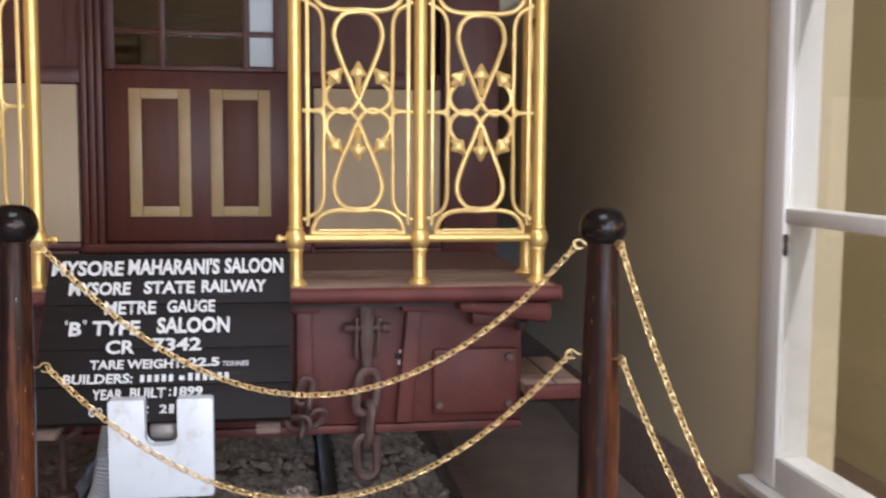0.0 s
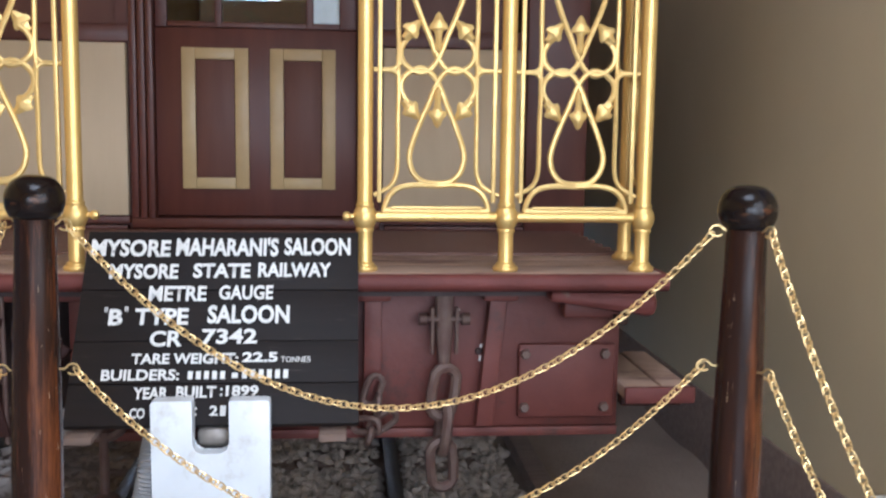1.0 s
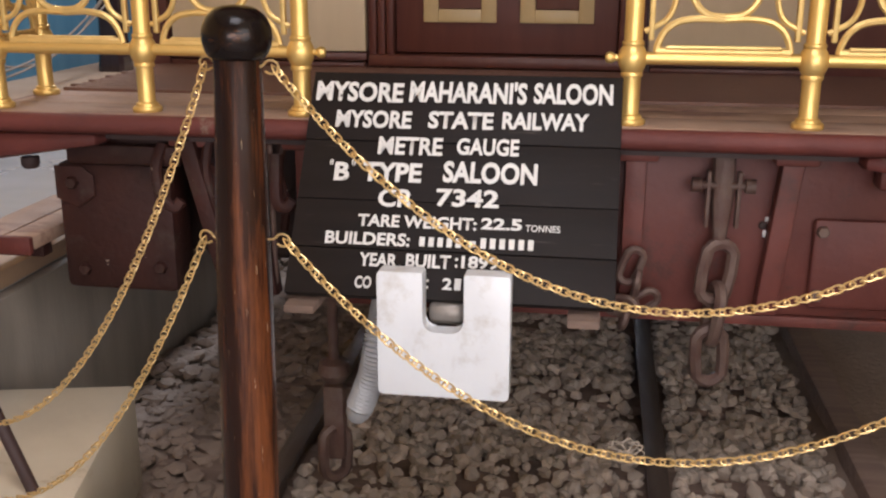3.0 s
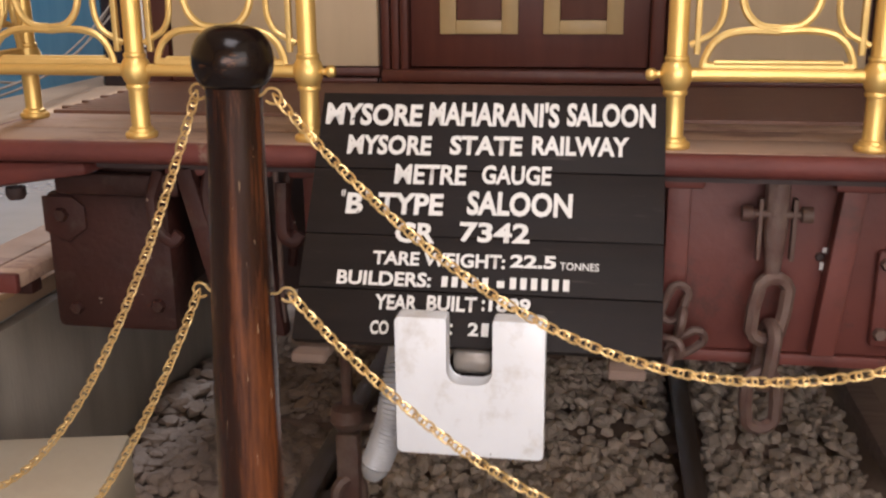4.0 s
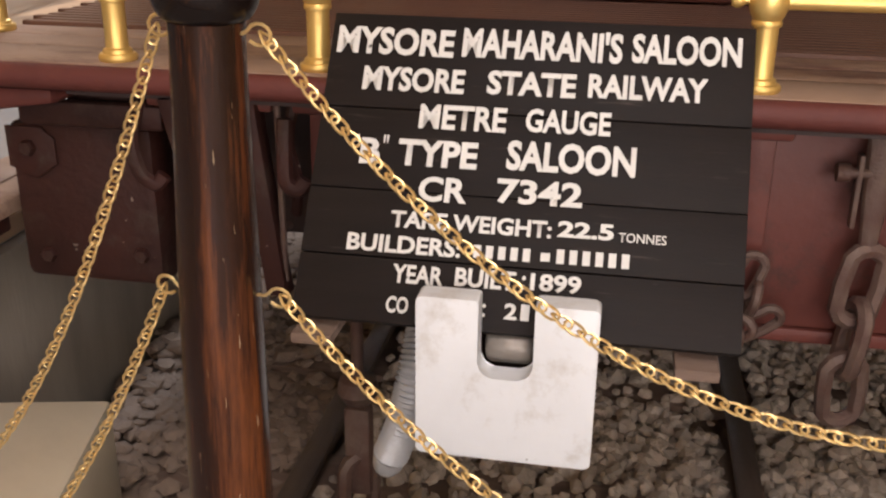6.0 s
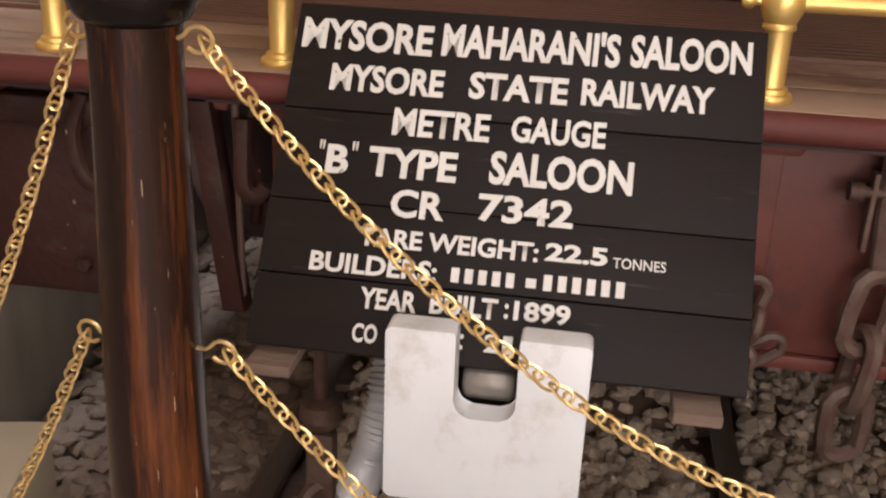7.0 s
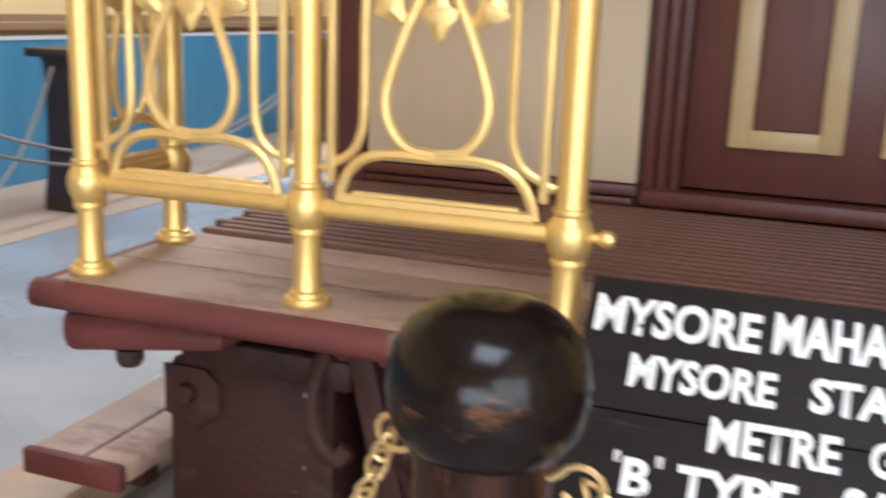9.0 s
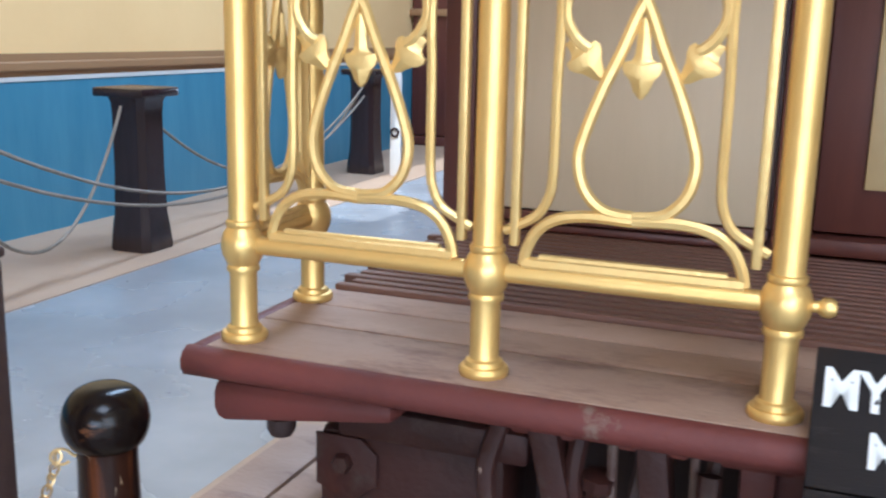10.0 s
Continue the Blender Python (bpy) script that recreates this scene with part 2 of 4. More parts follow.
def spline(points, per=6, closed=False):
    """A smooth line through the points."""
    p = [Vector(q) for q in points]
    n = len(p)
    out = []
    for i in range(n if closed else n - 1):
        a, b, c, d = (p[(i + k) % n] if closed else p[min(max(i + k, 0), n - 1)] for k in (-1, 0, 1, 2))
        for s in range(per):
            t = s / per
            out.append(0.5 * ((2 * b) + (c - a) * t + (2 * a - 5 * b + 4 * c - d) * t * t + (3 * b - a - 3 * c + d) * t ** 3))
    if not closed:
        out.append(p[-1])
    return out


def tube(points, rx, ry=None, sides=8, closed=False, bm=None, up=(0, 1, 0), radii=None):
    """Sweeps an oval of half-widths rx (in the plane) and ry (along up) along the points."""
    bm = bm or bmesh.new()
    ry = ry or rx
    pts = [Vector(p) for p in points]
    n = len(pts)
    rings = []
    for i, p in enumerate(pts):
        a = pts[(i - 1) % n] if closed or i else p
        b = pts[(i + 1) % n] if closed or i < n - 1 else p
        d = (b - a).normalized()
        u = Vector(up)
        if abs(d.dot(u)) > 0.95:
            u = Vector((1, 0, 0))
        s = d.cross(u).normalized()
        u = s.cross(d).normalized()
        k = radii[i] if radii else 1.0
        rings.append([bm.verts.new(p + s * (k * rx * math.cos(2 * math.pi * j / sides)) + u * (k * ry * math.sin(2 * math.pi * j / sides))) for j in range(sides)])
    for i in range(n if closed else n - 1):
        a, b = rings[i], rings[(i + 1) % n]
        for j in range(sides):
            q = (j + 1) % sides
            bm.faces.new((a[j], a[q], b[q], b[j]))
    if not closed:
        bm.faces.new(rings[0][::-1])
        bm.faces.new(rings[-1])
    return bm


def prism(outline, y0, y1, bevel=0.0, bm=None):
    """A plate with an outline in x and z, from y0 to y1."""
    bm = bm or bmesh.new()
    a = [bm.verts.new((x, y0, z)) for x, z in outline]
    b = [bm.verts.new((x, y1, z)) for x, z in outline]
    n = len(a)
    caps = [bm.faces.new(a), bm.faces.new(b[::-1])]
    for i in range(n):
        bm.faces.new((a[i], b[i], b[(i + 1) % n], a[(i + 1) % n]))
    if bevel:
        es = list({e for f in caps for e in f.edges})
        bmesh.ops.bevel(bm, geom=es, offset=bevel, segments=2, profile=0.5, affect="EDGES")
    return bm


def mesh_of(name, bm, mat, smooth=True):
    bmesh.ops.recalc_face_normals(bm, faces=bm.faces)
    me = bpy.data.meshes.new(name)
    bm.to_mesh(me)
    bm.free()
    me.materials.append(mat)
    if smooth:
        me.shade_smooth()
        me.set_sharp_from_angle(angle=radians(38))
    return me


def thing(name, at, label, category, group="", kind="", turn=0.0):
    ob = new(name)
    ob.empty_display_size = 0.1
    ob.matrix_basis = pose(*at, 0, 0, turn)
    return tagged(ob, label, category, group, kind)


def part(name, bm, mat, parent, label="", m=None, smooth=True):
    me = bm if isinstance(bm, bpy.types.Mesh) else mesh_of(name, bm, mat, smooth)
    ob = new(name, me)
    ob.parent = parent
    if m is not None:
        ob.matrix_basis = m
    return tagged(ob, label)


def solid(name, bm, mat, label, category, kind="", group="", smooth=True):
    return tagged(new(name, mesh_of(name, bm, mat, smooth)), label, category, group, kind)


DECK = 1.05      # top of the veranda deck over the rails
FLOOR = 0.30     # floor before the pit, over the rails
HALL = 0.56      # raised hall floor beside the carriage

# ---------- the hall ----------
bm = boxed(-1.34, -6.0, -0.6, 1.95, -0.66, FLOOR)
solid("floor", bm, M_FLOOR, "grey polished stone floor before the track pit", "floor", "structure")
bm = boxed(-4.1, -6.0, -0.6, -1.345, 16, HALL)
solid("floor_hall", bm, M_FLOOR, "pale grey polished stone floor reflecting daylight", "floor", "structure")
solid("floor_border", boxed(-3.86, -6, HALL - 0.05, -2.95, 16, HALL + 0.004), M_TAN, "tan stone border of the floor along the wall", "floor", "structure")
solid("pavement", boxed(-1.56, -6, HALL - 0.05, -1.335, 16, HALL + 0.004, 0.006), M_TAN, "dusty tan stone coping along the track pit", "pavement", "structure")
solid("wall_pit", boxed(-1.344, -0.65, -0.6, -1.30, 16, HALL - 0.055, 0.004), M_CONCRETE, "stained grey concrete side of the track pit", "wall", "structure")
bm = bmesh.new()
nx, ny = 40, 70
grid = [[bm.verts.new((-1.2 + 3.3 * i / nx, -0.7 + 12 * (j / ny) ** 1.7, -0.085 + 0.03 * noise.noise((i * 0.4, j * 0.5, 0)) + (0.06 if i > 27 else 0))) for i in range(nx + 1)] for j in range(ny + 1)]
for j in range(ny):
    for i in range(nx):
        bm.faces.new((grid[j][i], grid[j][i + 1], grid[j + 1][i + 1], grid[j + 1][i]))
solid("ground", bm, M_EARTH, "brown dusty earth of the track bed", "ground", "structure")
solid("kerb", boxed(1.10, -0.66, -0.2, 1.19, 11, 0.03, 0.01), M_SLEEPER, "low dark kerb beside the track", "kerb", "structure")

# wall beside the carriage, with a glazed window
WX = 1.95
Y0, Y1, Z0, Z1 = -1.60, -0.150, 0.40, 3.20
bm = bmesh.new()
box(bm, WX, Y1, -0.3, WX + 0.28, 16, 4.6)
box(bm, WX, -6.2, -0.3, WX + 0.28, -4.35, 4.6)
# below and above the unseen opening added for the side lamp
box(bm, WX, -4.35, -0.3, WX + 0.28, -2.05, 0.75)
box(bm, WX, -4.35, 2.75, WX + 0.28, -2.05, 4.6)
box(bm, WX, -2.05, -0.3, WX + 0.28, Y0, 4.6)
box(bm, WX, Y0, -0.3, WX + 0.28, Y1, Z0)
box(bm, WX, Y0, Z1, WX + 0.28, Y1, 4.6)
solid("wall_east", bm, M_WALL_TAN, "plain ochre plaster wall close beside the carriage", "wall", "structure", smooth=False)
solid("baseboard", boxed(WX - 0.02, -0.6, -0.1, WX - 0.003, 16, FLOOR, 0.004), M_SLEEPER, "dark skirting at the foot of the ochre wall", "skirting", "structure")

win = thing("window_1", (WX, (Y0 + Y1) / 2, Z0), "white-painted wooden window with worn edges and clear panes", "window", kind="structure")
h, w = Z1 - Z0, (Y1 - Y0) / 2
for nm, a in (("stile", -w), ("stile", w - 0.14)):
    part(nm, boxed(-0.015, a, 0, 0.105, a + 0.14, h, 0.006), M_WHITE, win)
part("bottom_rail", boxed(-0.012, -w + 0.141, 0.0, 0.102, w - 0.141, 0.105, 0.006), M_WHITE, win)
part("top_rail", boxed(-0.012, -w + 0.141, h - 0.09, 0.102, w - 0.141, h, 0.006), M_WHITE, win)
for z in (0.893, 1.75):
    part("glazing_bar", boxed(-0.008, -w + 0.141, z - 0.024, 0.098, w - 0.141, z + 0.024, 0.007), M_WHITE, win)
for z0, z1 in ((0.107, 0.867), (0.919, 1.724), (1.776, h - 0.092)):
    part("pane", boxed(0.002, -w + 0.142, z0, 0.006, w - 0.142, z1), M_GLASS, win)
part("catch", lathe([(0, -0.035), (0.006, -0.034), (0.009, -0.02), (0.005, 0.0), (0.009, 0.02), (0.006, 0.034), (0, 0.035)], 10), M_DARK, win, "small dark iron window catch", m=pose(-0.008, w - 0.152, 0.80))
part("window_sill", boxed(-0.06, -w - 0.03, -0.035, 0.24, w + 0.03, -0.003, 0.006), M_WHITE, win)
# this face is turned from the sun; its pale colour gives the brightness
solid("neighbour_wall", boxed(3.1, -6, -0.3, 3.3, 5, 3.4), M_PALE_YELLOW, "yellow wall outside the window, sunlight put in its pale colour", "wall", "structure", smooth=False)
bm = boxed(2.28, -8, -0.5, 3.1, 6, -0.02)
solid("ground_yard", bm, M_TAN, "paved yard outside the window", "ground", "structure", smooth=False)

# far wall of the hall with its dado, running slightly askew
WA = Vector((-3.84, -6.2, 0))
wl, wang = 22.4, 90.0
wm = pose(WA.x, WA.y, 0, 0, 0, wang)


def along_wall(z0, z1, depth, mat, name, label, thick=0.25, bevel=0.0):
    bm = boxed(0, -depth, z0, wl, thick, z1, bevel)
    bmesh.ops.transform(bm, matrix=wm, verts=bm.verts)
    return solid(name, bm, mat, label, "wall", "structure", smooth=False)


along_wall(HALL, 1.275, 0.03, M_BLUE, "wall_west", "glossy blue painted dado of the hall wall", 0.2)
along_wall(1.275, 1.295, 0.034, M_PALE, "trim_pale", "thin pale line along the top of the dado", 0.2)
along_wall(1.295, 1.40, 0.028, M_BAND, "trim_band", "brown moulded band above the blue dado", 0.2)
along_wall(1.32, 1.365, 0.048, M_BAND, "trim_rail", "rounded brown rail on the wall band", -0.028, 0.008)
along_wall(1.40, 4.6, 0.024, M_YELLOW, "wall_west_upper", "yellow painted upper wall of the hall", 0.2)

bm = bmesh.new()
box(bm, -4.1, 16, -0.3, -3.75, 16.25, 4.6)
box(bm, -0.9, 16, -0.3, 2.28, 16.25, 4.6)
box(bm, -3.75, 16, 3.9, -0.9, 16.25, 4.6)
box(bm, -3.75, 16, -0.3, -0.9, 16.25, HALL)
solid("wall_north", bm, M_YELLOW, "yellow end wall of the hall with a wide opening", "wall", "structure", smooth=False)
bm = bmesh.new()
box(bm, -4.1, -6.25, -0.3, -1.15, -6.0, 4.6)
box(bm, 1.75, -6.25, -0.3, 2.28, -6.0, 4.6)
box(bm, -1.15, -6.25, 2.35, 1.75, -6.0, 4.6)
box(bm, -1.15, -6.25, -0.3, 1.75, -6.0, 0.90)
solid("wall_south", bm, M_YELLOW, "yellow wall with a wide opening behind", "wall", "structure", smooth=False)
bm = bmesh.new()
for y0, y1 in ((-6.25, -3.9), (-1.9, 1.0), (9.0, 16.3)):
    box(bm, -4.1, y0, 4.6, 2.3, y1, 4.8)
# these two leave the added opening for the top fill
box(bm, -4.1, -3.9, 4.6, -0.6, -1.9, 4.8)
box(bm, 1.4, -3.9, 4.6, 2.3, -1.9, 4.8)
# the gap between these two is the added slot for the hall fill
box(bm, -1.6, 1.0, 4.6, 2.3, 9.0, 4.8)
box(bm, -4.1, 1.0, 4.6, -2.3, 9.0, 4.8)
solid("ceiling", bm, M_CEILING, "unseen pale limewashed ceiling with openings added for fill light", "ceiling", "structure", smooth=False)

# added opaque pane, out of view: keeps the sun out of that opening
solid("skylight", boxed(-0.6, -3.9, 4.66, 1.4, -1.9, 4.68), M_WHITE, "unseen white pane added over the ceiling opening for the fill lamp", "skylight", "structure")

# cream block beside the pit
pl = boxed(-0.47, -0.36, 0, 0.0, 0.26, FLOOR + 0.006, 0.012)
bmesh.ops.transform(pl, matrix=pose(-0.832, -0.295, 0, 0, 0, 13), verts=pl.verts)
solid("plinth", pl, M_PLINTH, "cream limewashed block with stained top beside the pit", "plinth", "structure")

# ---------- the track ----------
track = thing("railway_track", (0, 0, 0), "rusty metre-gauge rails on worn wooden sleepers", "track", kind="structure")
prof = ((-0.05, -0.11), (0.05, -0.11), (0.05, -0.10), (0.010, -0.085), (0.008, -0.035), (0.030, -0.025), (0.030, -0.004), (0.024, 0.0), (-0.024, 0.0),
        (-0.030, -0.004), (-0.030, -0.025), (-0.008, -0.035), (-0.010, -0.085), (-0.05, -0.10))
rail_mesh = None
for x in (-0.545, 0.545):
    if rail_mesh is None:
        rail_mesh = mesh_of("rail", prism(prof, -0.62, 11.0), M_RAIL)
    part("rail", rail_mesh, M_RAIL, track, m=pose(x, 0, 0))
sl_mesh = mesh_of("sleeper", boxed(-0.95, -0.12, -0.26, 0.95, 0.12, -0.075, 0.012), M_SLEEPER)
for y in (-0.42, 0.27, 0.95, 1.64, 2.35, 3.05, 3.8, 4.5, 5.3, 6.1):
    part("sleeper", sl_mesh, M_SLEEPER, track, m=pose(random.uniform(-0.03, 0.03), y, random.uniform(0.010, 0.022), 0, 0, random.uniform(-1.5, 1.5)))

# ballast
rng = np.random.default_rng(7)
ico = bmesh.new()
bmesh.ops.create_icosphere(ico, subdivisions=1, radius=1.0)
iv = np.array([v.co[:] for v in ico.verts])
ifc = np.array([[v.index for v in f.verts] for f in ico.faces])
ico.free()
SLEEPERS = (-0.42, 0.27, 0.95, 1.64, 2.35, 3.05, 3.8, 4.5, 5.3, 6.1)


def scatter(name, label, category, mat, count, x0, x1, near_y, far_y, sizes, flat, height, keep):
    """Loose lumps strewn over a strip of the ground; most of them in its nearer part."""
    verts, faces = [], []
    for k in range(count):
        y = rng.uniform(-0.55, near_y) if k < 0.8 * count else rng.uniform(near_y, far_y)
        x = rng.uniform(x0, x1)
        over = min(abs(y - q) for q in SLEEPERS) < 0.13
        if abs(abs(x) - 0.545) < 0.055 or (over and rng.uniform() > keep):
            continue
        size = rng.uniform(*sizes)
        v = iv * (1 + rng.uniform(-0.30, 0.22, (len(iv), 1))) * (size * rng.uniform(0.7, 1.35, 3))
        a, b = rng.uniform(0, 6.28, 2)
        ra = np.array([[math.cos(a), -math.sin(a), 0], [math.sin(a), math.cos(a), 0], [0, 0, 1]])
        rb = np.array([[1, 0, 0], [0, math.cos(b), -math.sin(b)], [0, math.sin(b), math.cos(b)]])
        z = height + rng.uniform(-0.014, 0.018) + (0.022 if over else 0)
        faces.append(ifc + 12 * len(verts))
        verts.append((v @ rb.T @ ra.T) * (1, 1, flat) + (x, y, z))
    me = bpy.data.meshes.new(name)
    me.from_pydata(np.concatenate(verts).tolist(), [], np.concatenate(faces).tolist())
    me.materials.append(mat)
    return tagged(new(name, me), label, category, kind="stuff")


scatter("ballast", "dusty grey-brown broken ballast stones between the rails", "ballast", M_STONE, 13500, -0.60, 1.08, 2.3, 6.5, (0.012, 0.029), 0.9, -0.074, 0.40)
scatter("earth_clods", "crumbled brown earth beside the rail", "earth", M_EARTH, 2600, -1.27, -0.58, 2.0, 4.0, (0.010, 0.040), 0.55, -0.085, 0.9)

# ---------- the saloon carriage ----------
coach = thing("saloon_carriage", (0, 0, 0), "maroon and cream wooden railway saloon with an open end veranda", "railway carriage")

# deck: wide worn planks in front, fine slats behind
for y0, y1 in ((-0.055, 0.115), (0.120, 0.235), (0.240, 0.345)):
    part("deck_plank", boxed(-1.252, y0, DECK - 0.03, 1.258, y1, DECK, 0.004), M_DECK, coach)
slat = mesh_of("deck_slat", boxed(-1.235, -0.0115, -0.03, 1.235, 0.0115, 0.008, 0.004), M_SLAT)
for k in range(19):
    part("deck_slat", slat, M_SLAT, coach, m=pose(0.02 * math.sin(k * 2.1), 0.366 + 0.0372 * k, DECK))
part("deck_bed", boxed(-1.24, 0.0, DECK - 0.075, 1.24, 1.22, DECK - 0.032), M_DARK, coach)
nose = [(-0.064, DECK - 0.002), (-0.076, DECK - 0.008), (-0.083, DECK - 0.020), (-0.083, DECK - 0.034), (-0.076, DECK - 0.046), (-0.062, DECK - 0.052), (-0.03, DECK - 0.052), (-0.03, DECK - 0.031), (-0.056, DECK - 0.031), (-0.056, DECK - 0.002)]
bm = bmesh.new()
ra = [bm.verts.new((-1.280, y, z)) for y, z in nose]
rb = [bm.verts.new((1.272, y, z)) for y, z in nose]
bm.faces.new(ra)
bm.faces.new(rb[::-1])
for i in range(len(nose)):
    bm.faces.new((ra[i], rb[i], rb[(i + 1) % len(nose)], ra[(i + 1) % len(nose)]))
part("nosing", bm, M_RED_EDGE, coach, "red painted rounded deck edge")
for s in (-1, 1):
    part("edge_strip", boxed(min(s * 1.255, s * 1.285), -0.05, DECK - 0.05, max(s * 1.255, s * 1.285), 0.36, DECK - 0.004, 0.008), M_RED_EDGE, coach)
    # rounded block below each corner, with a bolt head
    xa, xb = sorted((s * 1.252, s * 0.93))
    b = boxed(xa, -0.052, 0.918, xb, 0.13, 0.9955, 0.026)
    for v in b.verts:
        if abs(v.co.x) < 1.0:
            v.co.z += 0.55 * (0.9955 - v.co.z)
    part("corner_block", b, M_RED_EDGE, coach)
    part("bolt", lathe([(0, -0.032), (0.018, -0.03), (0.024, -0.02), (0.024, 0.0)], 12), M_DARK, coach, m=pose(s * 1.16, 0.02, 0.917))

# headstock and what hangs under the deck
part("headstock", boxed(-0.40, 0.10, 0.555, 1.18, 0.20, 0.965, 0.008), M_MAROON, coach, "faded maroon iron headstock")
part("headstock_lip", boxed(-0.40, 0.094, 0.525, 1.18, 0.19, 0.553, 0.004), M_MAROON, coach)


def bolt_head(x, y, z, r=0.016, mat=M_RUST_CHAIN):
    bm = lathe([(0, -0.016), (r * 0.8, -0.016), (r, -0.010), (r, 0.0)], 6, m=pose(0, 0, 0, -90, 0, 0))
    return part("bolt", bm, mat, coach, m=pose(x, y, z))


# far-left brackets get the shade-darkened iron, the others plain maroon
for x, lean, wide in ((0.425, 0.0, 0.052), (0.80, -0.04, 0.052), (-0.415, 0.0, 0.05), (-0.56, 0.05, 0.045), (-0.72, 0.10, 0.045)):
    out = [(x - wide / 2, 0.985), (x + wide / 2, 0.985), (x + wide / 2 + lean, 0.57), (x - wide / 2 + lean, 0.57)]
    part("bracket", prism(out, 0.0 if x < -0.5 else 0.045, 0.053 if x < -0.5 else 0.098, 0.006), M_SHADED_IRON if x < -0.5 else M_MAROON, coach)
    part("bracket_cap", boxed(x - 0.052, 0.02, 0.955, x + 0.052, 0.12, 0.994, 0.008), M_MAROON, coach)
part("bolted_plate", boxed(0.865, 0.078, 0.585, 1.165, 0.0985, 0.815, 0.012), M_MAROON, coach)
for x, z in ((0.885, 0.785), (0.885, 0.62), (1.13, 0.785), (1.13, 0.62)):
    bolt_head(x, 0.079, z)
# box, pad and bolts carry the under-deck shade in their colour
part("bolted_plate", boxed(-1.115, 0.055, 0.54, -0.785, 0.19, 0.898, 0.022), M_SHADED_IRON, coach, "worn brown iron box with the deck's shade in its colour")
part("upper_plate", prism([(-1.03, 0.90), (-0.80, 0.90), (-0.80, 0.975), (-0.95, 0.975)], 0.085, 0.17, 0.006), M_SHADED_IRON, coach)
part("bolt_pad", prism([(-1.112, 0.80), (-1.05, 0.775), (-1.0, 0.81), (-1.0, 0.865), (-1.03, 0.89), (-1.112, 0.89)], 0.046, 0.0545, 0.004), M_SHADED_IRON, coach)
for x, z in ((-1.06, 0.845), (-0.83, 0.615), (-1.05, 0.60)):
    bolt_head(x, 0.046 if z > 0.8 else 0.056, z, 0.018, M_SHADED_IRON)
part("vertical_rod", tube([(-0.615, 0.02, 0.98), (-0.61, 0.015, 0.55)], 0.008, 0.008, 8), M_RUST_CHAIN, coach)
part("vertical_rod", tube([(-0.50, 0.03, 0.98), (-0.495, 0.02, 0.60)], 0.007, 0.007, 8), M_RUST_CHAIN, coach)
part("drop_hook", tube(spline([(-0.79, 0.03, 0.96), (-0.80, 0.0, 0.90), (-0.785, -0.01, 0.83), (-0.755, -0.005, 0.80), (-0.735, 0.0, 0.82)], 5), 0.016, 0.012, 8), M_SHADED_IRON, coach)
part("drop_hook", tube(spline([(-0.475, 0.0, 0.95), (-0.475, -0.012, 0.86), (-0.468, -0.02, 0.825), (-0.445, -0.02, 0.815), (-0.43, -0.015, 0.835)], 5), 0.017, 0.014, 8), M_SHADED_IRON, coach)
part("buffer_block", boxed(-1.06, 0.02, 0.90, -0.74, 0.053, 0.955, 0.012), M_SHADED_IRON, coach)
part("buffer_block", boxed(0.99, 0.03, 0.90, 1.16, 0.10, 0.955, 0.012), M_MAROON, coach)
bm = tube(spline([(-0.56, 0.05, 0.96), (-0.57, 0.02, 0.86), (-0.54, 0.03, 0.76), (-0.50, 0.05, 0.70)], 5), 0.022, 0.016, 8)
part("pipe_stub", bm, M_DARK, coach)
part("pipe_union", lathe([(0, -0.05), (0.022, -0.048), (0.028, -0.035), (0.028, -0.01), (0.020, -0.004), (0.020, 0.05), (0.026, 0.055), (0.026, 0.075), (0, 0.08)], 8), M_SHADED_IRON, coach, m=pose(-0.64, 0.03, 0.84, 8, 6, 0))
part("hanger_strap", tube(spline([(-0.665, 0.035, 0.975), (-0.67, 0.015, 0.90), (-0.655, 0.02, 0.80), (-0.63, 0.035, 0.72)], 5), 0.014, 0.010, 7), M_SHADED_IRON, coach)
part("hanger_strap", tube(spline([(-0.47, 0.05, 0.975), (-0.475, 0.02, 0.90), (-0.46, 0.02, 0.82), (-0.475, 0.045, 0.74)], 5), 0.012, 0.009, 7), M_SHADED_IRON, coach)
for s in (-1, 1):
    part("sole_bar", boxed(s * 0.86 - 0.05, 0.202, 0.62, s * 0.86 + 0.05, 6.0, 0.93, 0.008), M_DARK, coach)
part("axle_beam", boxed(-0.9, 0.55, 0.50, 0.9, 0.70, 0.62, 0.01), M_DARK, coach)
# added dark plate in place of the black gap behind the brackets
part("cross_member", boxed(-1.10, 0.34, 0.58, -0.30, 0.40, 0.934, 0.008), M_DARK, coach)
part("underfloor", boxed(-1.1, 0.205, 0.935, 1.1, 7.0, 0.972), M_DARK, coach)

for x, z, w_, h_ in ((0.757, 0.806, 0.008, 0.006), (0.752, 0.768, 0.006, 0.009)):
    part("paint_fleck", boxed(x - w_, 0.0975, z - h_, x + w_, 0.0995, z + h_, 0.0008), M_LETTER, coach, "small splash of white paint")
part("bolt_hole", lathe([(0, -0.004), (0.008, -0.004), (0.011, 0.0)], 12, m=pose(0.745, 0.0985, 0.79, -90, 0, 0)), M_DARK, coach)

